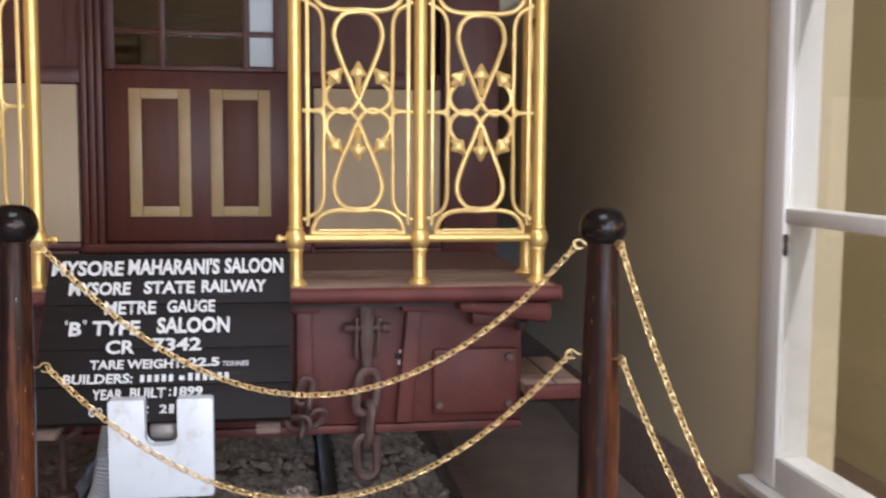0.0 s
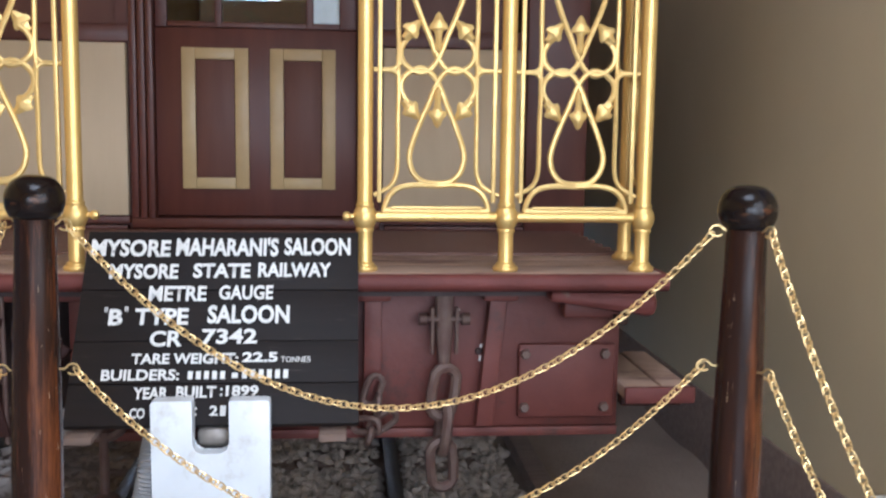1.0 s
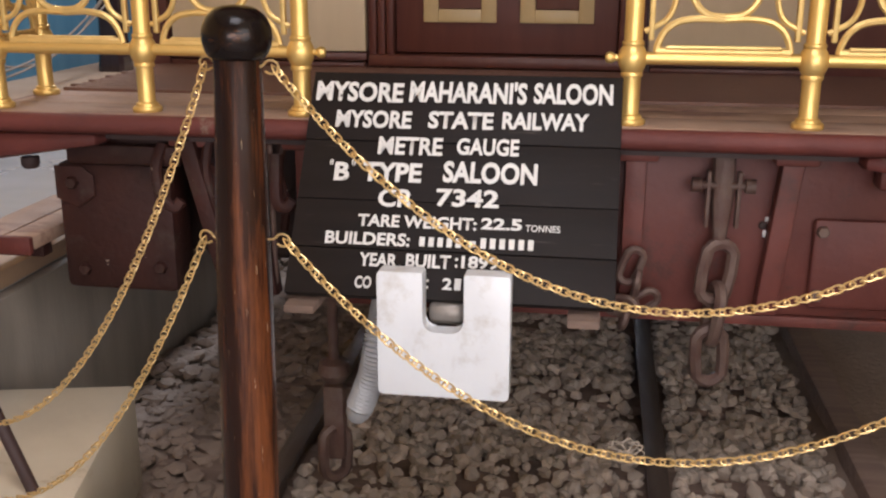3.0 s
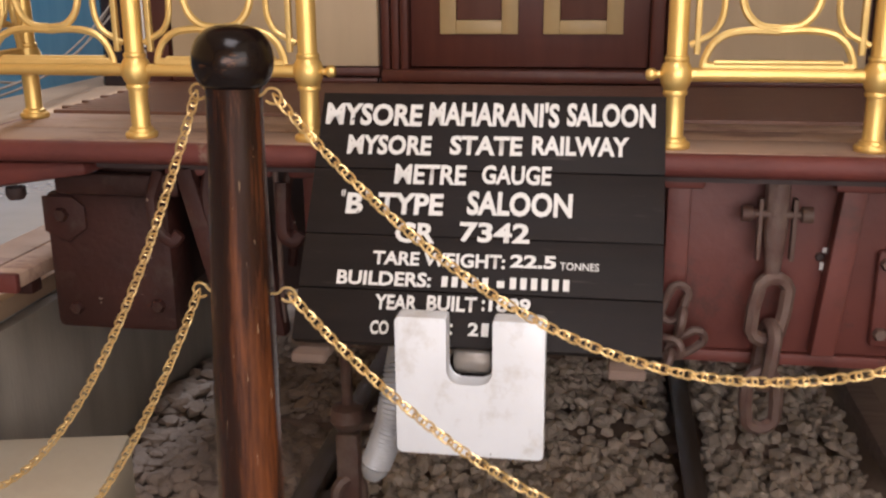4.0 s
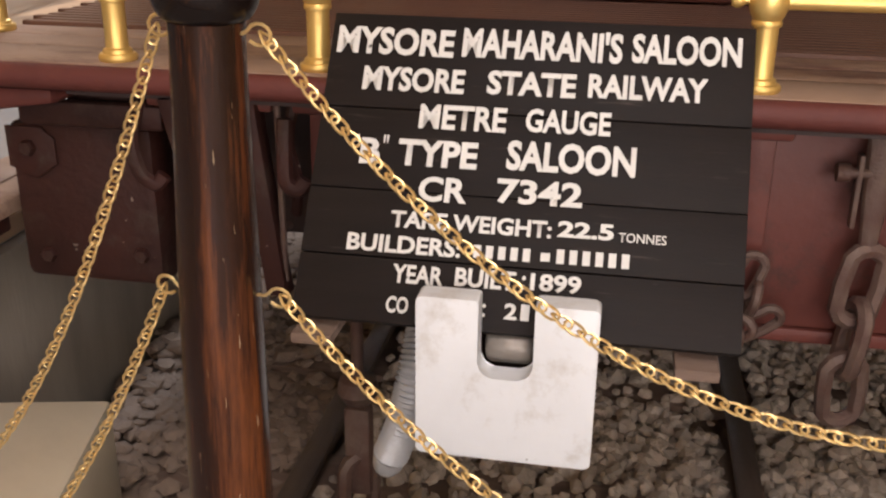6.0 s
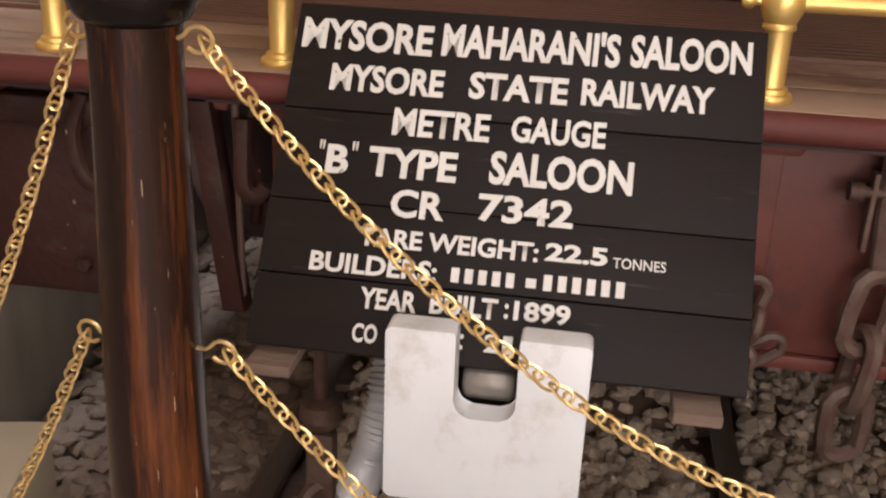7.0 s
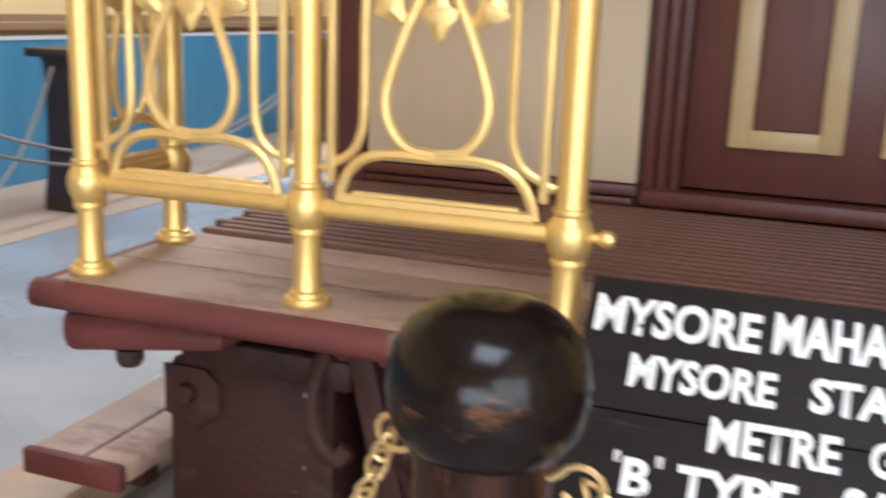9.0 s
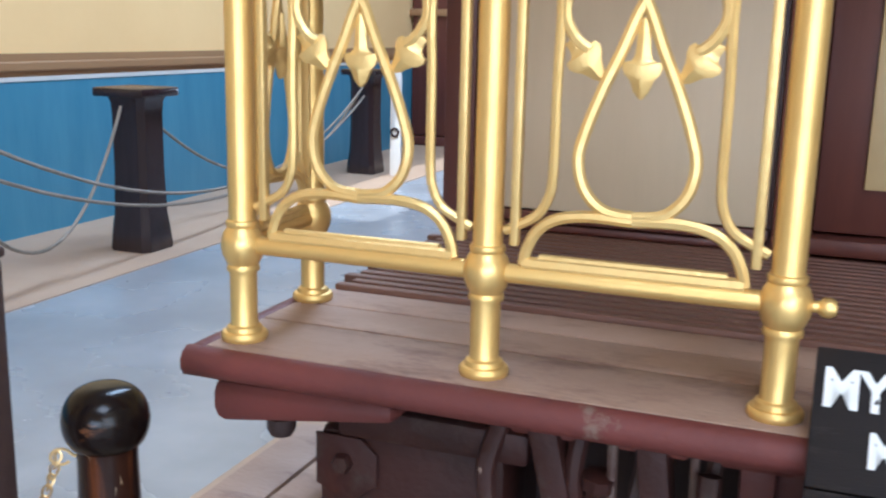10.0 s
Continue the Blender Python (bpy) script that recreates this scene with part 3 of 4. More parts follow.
# side steps: a tread on two hangers
for s in (-1, 1):
    xa, xb = sorted((s * 1.178, s * 1.386))
    xm = (xa + xb) / 2 + 0.012
    for x0, x1 in ((xa, xm - 0.003), (xm + 0.003, xb)):
        part("step_tread", boxed(x0, 0.02, 0.655, x1, 0.50, 0.695, 0.007), M_DECK, coach)
    part("step_bearer", boxed(xa + 0.01, 0.08, 0.618, xb - 0.01, 0.13, 0.653, 0.005), M_SHADED_IRON, coach)
    part("step_edge", boxed(xa - 0.003, -0.006, 0.648, xb + 0.003, 0.017, 0.698, 0.006), M_RED_EDGE, coach)
    for y in (0.34, 0.46):
        part("step_hanger", boxed(s * 1.163 - 0.012, y - 0.02, 0.63, s * 1.163 + 0.012, y + 0.02, 0.97, 0.003), M_DARK, coach)


# chains of heavy links
def oval(half_len, half_w, r, n=14, sides=7):
    pts = []
    for k in range(n):
        a = 2 * math.pi * k / n
        pts.append((half_w * math.cos(a), 0, (half_len - half_w) * (1 if math.sin(a) > 0 else -1) * min(1, abs(math.sin(a)) * 3) + half_w * math.sin(a)))
    return tube(pts, r, r, sides, closed=True)


big_link = mesh_of("link", oval(0.074, 0.036, 0.0165), M_RUST_CHAIN)
sh = thing("safety_chain", (0.635, 0.06, 0.985), "rusty iron safety chain hanging from the headstock", "chain", "safety chains")
bm = tube([(0, 0, 0.0), (0, -0.012, -0.05), (0, -0.02, -0.12), (0, -0.02, -0.19), (0, -0.018, -0.245)], 0.027, 0.018, 10, radii=[1.0, 1.0, 0.95, 0.7, 0.55])
part("hanger", bm, M_RUST_CHAIN, sh)
for dx in (-0.036, 0.036):
    part("shackle_strap", boxed(dx - 0.004, -0.03, -0.19, dx + 0.006, -0.005, -0.05, 0.003), M_RUST_CHAIN, sh)
part("shackle_pin", lathe([(0, -0.075), (0.018, -0.075), (0.018, -0.052), (0.010, -0.050), (0.010, 0.050), (0.018, 0.052), (0.018, 0.075), (0, 0.075)], 10, m=pose(0, -0.02, -0.085, 0, 90, 0)), M_RUST_CHAIN, sh)
z = -0.305
for k in range(3):
    part("link", big_link, M_RUST_CHAIN, sh, m=pose(0.006 * math.sin(k * 3), -0.02, z - 0.006 * k, 6 * math.sin(k), 8 * math.cos(k * 2), 90 * (k % 2) + 12))
    z -= 0.105
sh2 = thing("safety_chain", (-0.345, 0.02, 0.62), "rusty iron chain with a hook rod below the headstock", "chain", "safety chains")
bm = tube(spline([(-0.055, 0, 0.02), (-0.05, 0, -0.035), (0, 0, -0.06), (0.05, 0, -0.035), (0.055, 0, 0.02)], 5), 0.014, 0.014, 8)
part("hook", bm, M_RUST_CHAIN, sh2)
part("rod", lathe([(0, -0.27), (0.014, -0.27), (0.014, -0.06), (0.02, -0.04), (0, -0.035)], 10), M_RUST_CHAIN, sh2)
part("swivel", lathe([(0, -0.30), (0.03, -0.29), (0.045, -0.265), (0.04, -0.235), (0.02, -0.225), (0, -0.224)], 12), M_RUST_CHAIN, sh2)
part("clevis", boxed(-0.03, -0.022, -0.52, 0.03, 0.022, -0.30, 0.012), M_RUST_CHAIN, sh2)
part("link", big_link, M_RUST_CHAIN, sh2, m=pose(0, -0.01, -0.50, 0, 0, 40))
sh3 = thing("side_chain", (0.425, 0.03, 0.705), "short rusty chain bunched beside the notice board", "chain", "safety chains")
for k, (dx, dz, ry, rz) in enumerate(((0, -0.01, 20, 0), (0.015, -0.06, -40, 80), (0.03, -0.105, 50, 20), (-0.01, -0.15, -60, 60), (-0.02, -0.115, 80, 10))):
    part("link", big_link, M_RUST_CHAIN, sh3, m=pose(dx, -0.02, dz, 10 * k, ry, rz) @ Matrix.Scale(0.60, 4))

# central coupler with its white jaw plate
cp = thing("coupler", (0.014, -0.392, 0.492), "white enamelled steel coupler jaw with a deep notch", "coupler")


def notch_outline(hw, top, nw, depth, r, rn):
    pts = []

    def arc(cx, cz, rad, a0, a1, n=8):
        for k in range(n + 1):
            a = radians(a0 + (a1 - a0) * k / n)
            pts.append((cx + rad * math.cos(a), cz + rad * math.sin(a)))

    arc(-hw + r, r, r, 180, 270)
    arc(hw - r, r, r, 270, 360)
    arc(hw - r, top - r, r, 0, 90)
    arc(nw + r * 0.5, top - r * 0.5, r * 0.5, 90, 180)
    arc(nw - rn, top - depth + rn, rn, 0, -90)
    arc(-nw + rn, top - depth + rn, rn, -90, -180)
    arc(-nw - r * 0.5, top - r * 0.5, r * 0.5, 0, 90)
    arc(-hw + r, top - r, r, 90, 180)
    return pts


part("jaw", prism(notch_outline(0.146, 0.287, 0.045, 0.135, 0.010, 0.024), 0.0, 0.045, 0.0018), M_WHITE_STEEL, cp, "white enamelled plate with chipped edges")
part("pin", lathe([(0, -0.041), (0.016, -0.0405), (0.025, -0.038), (0.030, -0.031), (0.030, 0.031), (0.025, 0.038), (0.016, 0.0405), (0, 0.041)], 28, m=pose(0, 0.075, 0.178, 0, 90, 0)), M_PIN, cp, "worn greasy steel pin")
part("drawbar", boxed(-0.07, 0.10, 0.02, 0.07, 0.60, 0.13, 0.01), M_DARK, cp)
part("guard", boxed(-0.12, 0.046, 0.01, 0.12, 0.10, 0.12, 0.006), M_WHITE_STEEL, cp)
hp = spline([(-0.158, 0.11, 0.60), (-0.156, -0.02, 0.635), (-0.152, -0.17, 0.655), (-0.158, -0.26, 0.58), (-0.172, -0.275, 0.49), (-0.205, -0.275, 0.395)], 26)
hose = thing("brake_hose", (0, 0, 0), "silver corrugated brake hose hanging beside the coupler", "hose")
# an even step along the hose, four rings of vertices to a corrugation
hp2, left = [hp[0]], 0.0
for a, b in zip(hp, hp[1:]):
    d = (b - a).length
    while left + 0.0024 <= d:
        left += 0.0024
        hp2.append(a.lerp(b, left / d))
    left -= d
rad = [1.0 + 0.11 * math.cos(k * math.pi / 2) for k in range(len(hp2))]
rad[0] = rad[-1] = 0.75
part("tube", tube(hp2, 0.031, 0.031, 14, radii=rad), M_HOSE, hose)
part("end_cap", lathe([(0, -0.03), (0.02, -0.028), (0.029, -0.012), (0.031, 0.004)], 14), M_HOSE, hose, m=pose(-0.206, -0.275, 0.392, 0, 20, 0))

# end wall of the body, with door and panels
YW = 1.085
for x0, z0, x1, z1 in ((-1.29, DECK - 0.04, -0.45, 1.80), (0.47, DECK - 0.04, 1.29, 1.80), (-1.29, 2.55, 1.29, 2.75), (-1.29, 1.80, -1.20, 2.55),
                       (-0.53, 1.80, -0.45, 2.55), (0.47, 1.80, 0.53, 2.55), (1.04, 1.80, 1.29, 2.55)):
    part("end_board", boxed(x0, YW + 0.03, z0, x1, YW + 0.10, z1), M_DOOR, coach, smooth=False)
for a, b in ((-1.195, -0.485), (0.485, 1.03)):
    part("panel", boxed(a, YW - 0.015, 1.108, b, YW + 0.029, 1.76, 0.006), M_CREAM, coach, "cream painted lower panel")
    part("moulding", boxed(a - 0.004, YW - 0.02, 1.078, b + 0.004, YW + 0.029, 1.105, 0.004), M_DOOR, coach)
    part("window_blind", boxed(a + 0.02, YW + 0.055, 1.80, b - 0.02, YW + 0.06, 2.55), M_DOOR_PANEL, coach)
    part("window_rail", boxed(a - 0.01, YW + 0.005, 1.763, b + 0.01, YW + 0.029, 1.83, 0.006), M_DOOR, coach)
for a, b in ((-1.29, -1.205), (1.045, 1.29)):
    part("corner_post", boxed(a, YW - 0.02, DECK - 0.02, b, YW + 0.028, 2.7, 0.01), M_DOOR, coach)
for a, b in ((-0.474, -0.446), (-0.443, -0.415), (-0.412, -0.385), (0.385, 0.43), (0.433, 0.474)):
    part("door_jamb", boxed(a, YW - 0.012, DECK, b, YW + 0.04, 2.62, 0.008), M_DOOR, coach)
part("threshold", boxed(-0.474, YW - 0.03, DECK + 0.009, 0.474, YW + 0.06, DECK + 0.05, 0.01), M_DOOR, coach)
part("skirting_board", boxed(-1.29, YW - 0.004, DECK, -0.492, YW + 0.029, 1.072, 0.006), M_DOOR, coach)
part("skirting_board", boxed(0.492, YW - 0.004, DECK, 1.29, YW + 0.029, 1.072, 0.006), M_DOOR, coach)

door = part("door", boxed(-0.384, YW + 0.03, DECK + 0.055, 0.384, YW + 0.07, 1.825, 0.004), M_DOOR, coach, "dark varnished two-panel door")
for a, b in ((-0.284, -0.031), (0.050, 0.301)):
    fr = bmesh.new()
    z0, z1, q = 1.211, 1.750, 0.052
    for o in ((a, z0, a + q, z1), (b - q, z0, b, z1), (a + q, z0, b - q, z0 + q * 0.85), (a + q, z1 - q * 0.85, b - q, z1)):
        box(fr, o[0], YW + 0.012, o[1], o[2], YW + 0.0295, o[3], 0.003)
    part("panel_border", fr, M_BORDER, door, "cream painted panel border")
    part("panel_field", boxed(a + q + 0.002, YW + 0.02, z0 + q * 0.85 + 0.002, b - q - 0.002, YW + 0.0295, z1 - q * 0.85 - 0.002, 0.003), M_DOOR_PANEL, door)
for x in (-0.384, -0.160, 0.186, 0.316):
    part("glazing_bar", boxed(x, YW + 0.035, 1.827, x + (0.07 if x > 0.3 else 0.045 if x < -0.3 else 0.028), YW + 0.065, 2.55, 0.004), M_DOOR, door)
for z in (1.828, 1.975, 2.24):
    part("glazing_bar", boxed(-0.338, YW + 0.038, z, 0.315, YW + 0.062, z + 0.022, 0.003), M_DOOR, door)
# glass without shadow, so that the card behind it stays bright
part("pane", boxed(-0.338, YW + 0.048, 1.83, 0.315, YW + 0.052, 2.55), M_GLASS, door).visible_shadow = False
# added card: the pane's bright daylight as a pale surface
part("blind", boxed(0.215, YW + 0.075, 1.83, 0.315, YW + 0.08, 2.55), M_PANE_BRIGHT, door, "pale card standing in for daylight in the pane")
body = bmesh.new()
box(body, -1.25, YW + 0.11, 0.975, -1.21, 8, 2.75)
box(body, 1.21, YW + 0.11, 0.975, 1.25, 8, 2.75)
box(body, -1.21, YW + 0.11, 0.975, 1.21, 8, 1.02)
box(body, -1.21, 7.95, 1.02, 1.21, 8, 2.75)
part("body_side", body, M_MAROON, coach, smooth=False)
# unseen drop at the roof edge, added to keep light off the door
part("valance", boxed(-1.40, -0.12, 2.36, 1.40, -0.09, 2.752, 0.008), M_MAROON, coach)
part("roof", boxed(-1.40, -0.12, 2.755, 1.40, 8.0, 2.85, 0.03), M_MAROON, coach)

# ---------- gilt veranda railings ----------
post_profile = [(0, 0), (0.035, 0), (0.037, 0.004), (0.037, 0.010), (0.034, 0.014), (0.029, 0.015), (0.0275, 0.022), (0.0225, 0.025), (0.0215, 0.028), (0.0215, 0.108),
                (0.0220, 0.112), (0.0255, 0.113), (0.0262, 0.117), (0.0255, 0.121), (0.0240, 0.123), (0.0285, 0.131), (0.0325, 0.141), (0.0345, 0.154), (0.0330, 0.166), (0.0290, 0.176), (0.0240, 0.183),
                (0.0255, 0.185), (0.0262, 0.189), (0.0255, 0.193), (0.0222, 0.195), (0.0215, 0.200), (0.0215, 0.93), (0.026, 0.945), (0.034, 0.965), (0.0355, 0.98), (0.033, 0.996), (0.024, 1.01), (0.014, 1.03), (0, 1.036)]
post_mesh = mesh_of("post", lathe(post_profile, 24), M_GOLD)
KZ = 0.155
MID, HALF = 0.568, 0.41


def leaf_mesh(stem):
    """A cast leaf with a midrib, two side lobes and a stem; its tip points down."""
    bm = bmesh.new()
    half = [(0.002, -0.043, 0.2), (0.009, -0.036, 0.7), (0.013, -0.027, 0.9), (0.016, -0.021, 1.0), (0.023, -0.015, 1.0), (0.0265, -0.007, 1.0), (0.024, 0.001, 1.0),
            (0.017, 0.003, 0.9), (0.0125, 0.007, 0.8), (0.010, 0.014, 0.75), (0.009, 0.024, 0.7), (0.0085, 0.026 + stem, 0.6)]
    rows = []
    for x, z, k in half:
        ring = ((x, -0.003), (x * 0.55, -0.010 * k), (0, -0.014 * k), (-x * 0.55, -0.010 * k), (-x, -0.003), (-x, 0.003), (0, 0.011 * k), (x, 0.003))
        rows.append([bm.verts.new((u, v, z + 0.004 * abs(u) / 0.02)) for u, v in ring])
    for a, b in zip(rows, rows[1:]):
        for i in range(8):
            bm.faces.new((a[i], a[(i + 1) % 8], b[(i + 1) % 8], b[i]))
    bm.faces.new(rows[0])
    bm.faces.new(rows[-1][::-1])
    return mesh_of("leaf", bm, M_GOLD_CAST)


leaf, long_leaf = leaf_mesh(0.0), leaf_mesh(0.036)


def scroll_mesh(width):
    """The cast scrollwork between two posts, mirrored about its middle."""
    bm = bmesh.new()
    k = (width / 2) / 0.203
    for sv in (-1, 1):
        for su in (-1, 1):
            P = lambda u, v: (su * u * k, 0, sv * v)  # noqa: E731
            # long teardrop arm that crosses the middle line and runs out into a ring
            tube(spline([P(0.0, -0.318), P(0.040, -0.312), P(0.068, -0.285), P(0.078, -0.245), P(0.070, -0.205), P(0.050, -0.150), P(0.026, -0.095), P(0.006, -0.045), P(-0.016, -0.010),
                         P(-0.045, 0.006), P(-0.078, -0.004), P(-0.100, -0.026), P(-0.104, -0.056), P(-0.088, -0.085), P(-0.070, -0.098)], 5), 0.0085, 0.0075, 7, bm=bm)
            # side bar with its flared foot
            tube(spline([P(0.112, 0.0), P(0.110, -0.06), P(0.112, -0.14), P(0.112, -0.26), P(0.117, -0.300), P(0.132, -0.326), P(0.158, -0.342), P(0.178, -0.352)], 5), 0.0072, 0.0075, 7, bm=bm)
            # arch over the foot rail
            tube(spline([P(0.0, -0.324), P(0.06, -0.322), P(0.105, -0.330), P(0.132, -0.350), P(0.146, -0.378), P(0.150, -0.398)], 5), 0.0085, 0.008, 7, bm=bm)
            tube(spline([P(0.150, -0.398), P(0.141, -0.402), P(0.137, -0.392)], 4), 0.008, 0.008, 7, bm=bm)
            # tie to the post at mid height
            tube(spline([P(0.106, -0.022), P(0.122, -0.004), P(0.145, 0.0), P(0.180, 0.0)], 4), 0.0075, 0.007, 7, bm=bm)
    return mesh_of("scroll_panel", bm, M_GOLD_CAST)


strip_mesh = mesh_of("side_strip", boxed(-0.0065, -0.008, -0.372, 0.0065, 0.008, 0.372, 0.003), M_GOLD_CAST)
bar_mesh = mesh_of("foot_bar", tube([(-0.150, 0, 0), (0.150, 0, 0)], 0.012, 0.010, 8), M_GOLD_CAST)
bead_mesh = mesh_of("foot_bead", tube([(-0.128, -0.004, 0), (0.128, -0.004, 0)], 0.006, 0.007, 8), M_GOLD_CAST)
scroll = scroll_mesh(0.406)


def railing(name, nodes, label):
    base = thing(name, (nodes[0][0], nodes[0][1], DECK), label, "railing", "veranda railings")
    ox, oy = nodes[0]
    for x, y in nodes:
        part("post", post_mesh, M_GOLD, base, m=pose(x - ox, y - oy, 0))
    for (xa, ya), (xb, yb) in zip(nodes, nodes[1:]):
        d = Vector((xb - xa, yb - ya, 0))
        ang = math.degrees(math.atan2(d.y, d.x))
        mid = Vector(((xa + xb) / 2 - ox, (ya + yb) / 2 - oy, 0))
        for z, nm in ((KZ, "foot_rail"), (0.98, "top_rail")):
            part(nm, tube([(-d.length / 2 + 0.02, 0, 0), (d.length / 2 - 0.02, 0, 0)], 0.0145, 0.0145, 12), M_GOLD, base, m=pose(mid.x, mid.y, z, 0, 0, ang))
        fit_w = d.length / 0.406
        sp = part("scroll_panel", scroll, M_GOLD_CAST, base, "cast gilt scrollwork with rings and leaves", m=pose(mid.x, mid.y, MID, 0, 0, ang) @ Matrix.Diagonal((fit_w, 1, 1, 1)))
        for u, v, r in ((0, -0.118, 0), (0, 0.118, 180), (0.079, -0.106, -42), (-0.079, -0.106, 42), (0.079, 0.106, -138), (-0.079, 0.106, 138)):
            part("leaf", leaf if u else long_leaf, M_GOLD_CAST, sp, m=pose(u, -0.004, v, 0, -r, 0))
        for u in (-0.163, 0.163):
            part("side_strip", strip_mesh, M_GOLD_CAST, sp, m=pose(u, 0, 0))
        for sv in (-1, 1):
            part("foot_bar", bar_mesh, M_GOLD_CAST, sp, m=pose(0, 0, sv * 0.398))
            part("foot_bead", bead_mesh, M_GOLD_CAST, sp, m=pose(0, 0, sv * 0.3875))
    # small side knob on the post beside the gangway
    x, y = nodes[0]
    s = 1 if x < 0 else -1
    part("knob", lathe([(0.008, 0.030), (0.008, 0.040), (0.013, 0.046), (0.014, 0.054), (0.010, 0.062), (0, 0.064)], 12, m=pose(0, 0, KZ, 0, 90 * s, 0)), M_GOLD, base)
    return base


railing("railing", [(-0.40, 0), (-0.808, 0), (-1.214, 0), (-1.232, 0.262)], "gilt metal veranda railing with scrollwork panels on the deck")
railing("railing", [(0.40, 0), (0.806, 0), (1.208, 0), (1.228, 0.262)], "gilt metal veranda railing with scrollwork panels on the deck")

# ---------- the notice board ----------
TILT = math.degrees(math.atan(0.70))
board = new("notice_board")
board.empty_display_size = 0.1
board.matrix_basis = pose(0.012, -0.045, 1.14, -TILT, 0, 0)
tagged(board, "black plank notice board with white lettering leaning on the deck", "notice board")
for k, (v0, v1) in enumerate(((0.027, -0.151), (-0.153, -0.300), (-0.302, -0.418), (-0.420, -0.530))):
    part("plank", boxed(-0.368, 0.0 + 0.0012 * (k % 2), v1, 0.369, 0.026, v0, 0.0018), M_BOARD, board)
for x in (-0.26, 0.24):
    part("batten", boxed(x - 0.03, 0.027, -0.52, x + 0.03, 0.05, 0.0, 0.003), M_SLEEPER, board)


def lettering(text, x0, x1, v_top, v_bot, bold=0.03, slope=0.0):
    """Painted words that fill the given stretch of the board."""
    c = bpy.data.curves.new("lettering", "FONT")
    c.body, c.size, c.offset, c.extrude, c.resolution_u = text, 1.0, bold, 0.0, 3
    tmp = new("lettering_source", c)
    bpy.context.view_layer.update()
    me = bpy.data.meshes.new_from_object(tmp.evaluated_get(bpy.context.evaluated_depsgraph_get()))
    bpy.data.objects.remove(tmp)
    co = np.array([v.co[:] for v in me.vertices])
    lo, hi = co.min(0), co.max(0)
    for v in me.vertices:
        fx = (v.co.x - lo[0]) / (hi[0] - lo[0])
        fz = (v.co.y - lo[1]) / (hi[1] - lo[1])
        v.co = (x0 + fx * (x1 - x0), -0.0016, v_bot + fz * (v_top - v_bot) + slope * (fx - 0.5))
    me.materials.append(M_LETTER)
    return part("lettering", me, M_LETTER, board)


def bar(x0, x1, v_top, v_bot):
    return part("lettering", boxed(x0, -0.0018, v_bot, x1, -0.0006, v_top), M_LETTER, board)


X = -0.012
lettering("MYSORE", -0.344 + X, -0.132 + X, 0.001, -0.052, 0.035, -0.002)
lettering("MAHARANI'S", -0.117 + X, 0.161 + X, 0.008, -0.050, 0.035)
lettering("SALOON", 0.177 + X, 0.359 + X, 0.008, -0.047, 0.035)
lettering("MYSORE", -0.288 + X, -0.106 + X, -0.074, -0.120, 0.035)
lettering("STATE", -0.066 + X, 0.087 + X, -0.072, -0.117, 0.035)
lettering("RAILWAY", 0.108 + X, 0.307 + X, -0.070, -0.114, 0.035)
lettering("METRE", -0.178 + X, -0.026 + X, -0.141, -0.186, 0.03)
lettering("GAUGE", 0.007 + X, 0.151 + X, -0.139, -0.182, 0.03)
lettering("\"", -0.288 + X, -0.280 + X, -0.203, -0.218, 0.01)
lettering("B", -0.275 + X, -0.239 + X, -0.209, -0.256, 0.035)
lettering("\"", -0.236 + X, -0.227 + X, -0.202, -0.217, 0.01)
lettering("TYPE", -0.208 + X, -0.069 + X, -0.207, -0.255, 0.035)
lettering("SALOON", -0.019 + X, 0.197 + X, -0.198, -0.252, 0.035)
lettering("CR", -0.164 + X, -0.080 + X, -0.272, -0.317, 0.03)
lettering("7342", -0.030 + X, 0.114 + X, -0.267, -0.311, 0.03)
lettering("TARE WEIGHT:", -0.205 + X, 0.068 + X, -0.336, -0.366, 0.03)
lettering("22.5", 0.078 + X, 0.170 + X, -0.334, -0.362, 0.035)
lettering("TONNES", 0.178 + X, 0.255 + X, -0.347, -0.363, 0.01)
lettering("BUILDERS:", -0.276 + X, -0.080 + X, -0.380, -0.411, 0.03)
for x0, x1, count, top, low in ((-0.058, 0.045, 5, -0.386, -0.408), (0.054, 0.069, 1, -0.391, -0.405), (0.080, 0.207, 6, -0.383, -0.407)):
    step = (x1 - x0) / count
    for k in range(count):
        bar(x0 + k * step + X, x0 + (k + (0.58 if count > 1 else 1)) * step + X, top, low)
lettering("YEAR", -0.191 + X, -0.104 + X, -0.429, -0.461, 0.03)
lettering("BUILT", -0.084 + X, 0.017 + X, -0.427, -0.459, 0.03)
lettering(":", 0.027 + X, 0.033 + X, -0.432, -0.455, 0.03)
lettering("1899", 0.041 + X, 0.124 + X, -0.426, -0.456, 0.03)
lettering("CO", -0.195 + X, -0.157 + X, -0.484, -0.513, 0.03)
lettering(":", -0.034 + X, -0.028 + X, -0.484, -0.507, 0.02)
lettering("2", 0.003 + X, 0.024 + X, -0.480, -0.507, 0.03)
bar(0.030 + X, 0.044 + X, -0.480, -0.507)
for x in (-0.315, 0.315):
    tagged(new("support_block", mesh_of("support_block", boxed(x - 0.035, -0.375, 0.664, x + 0.035, 0.075, 0.684, 0.004), M_SLEEPER)), "small wooden block under the notice board", "block", "board supports")

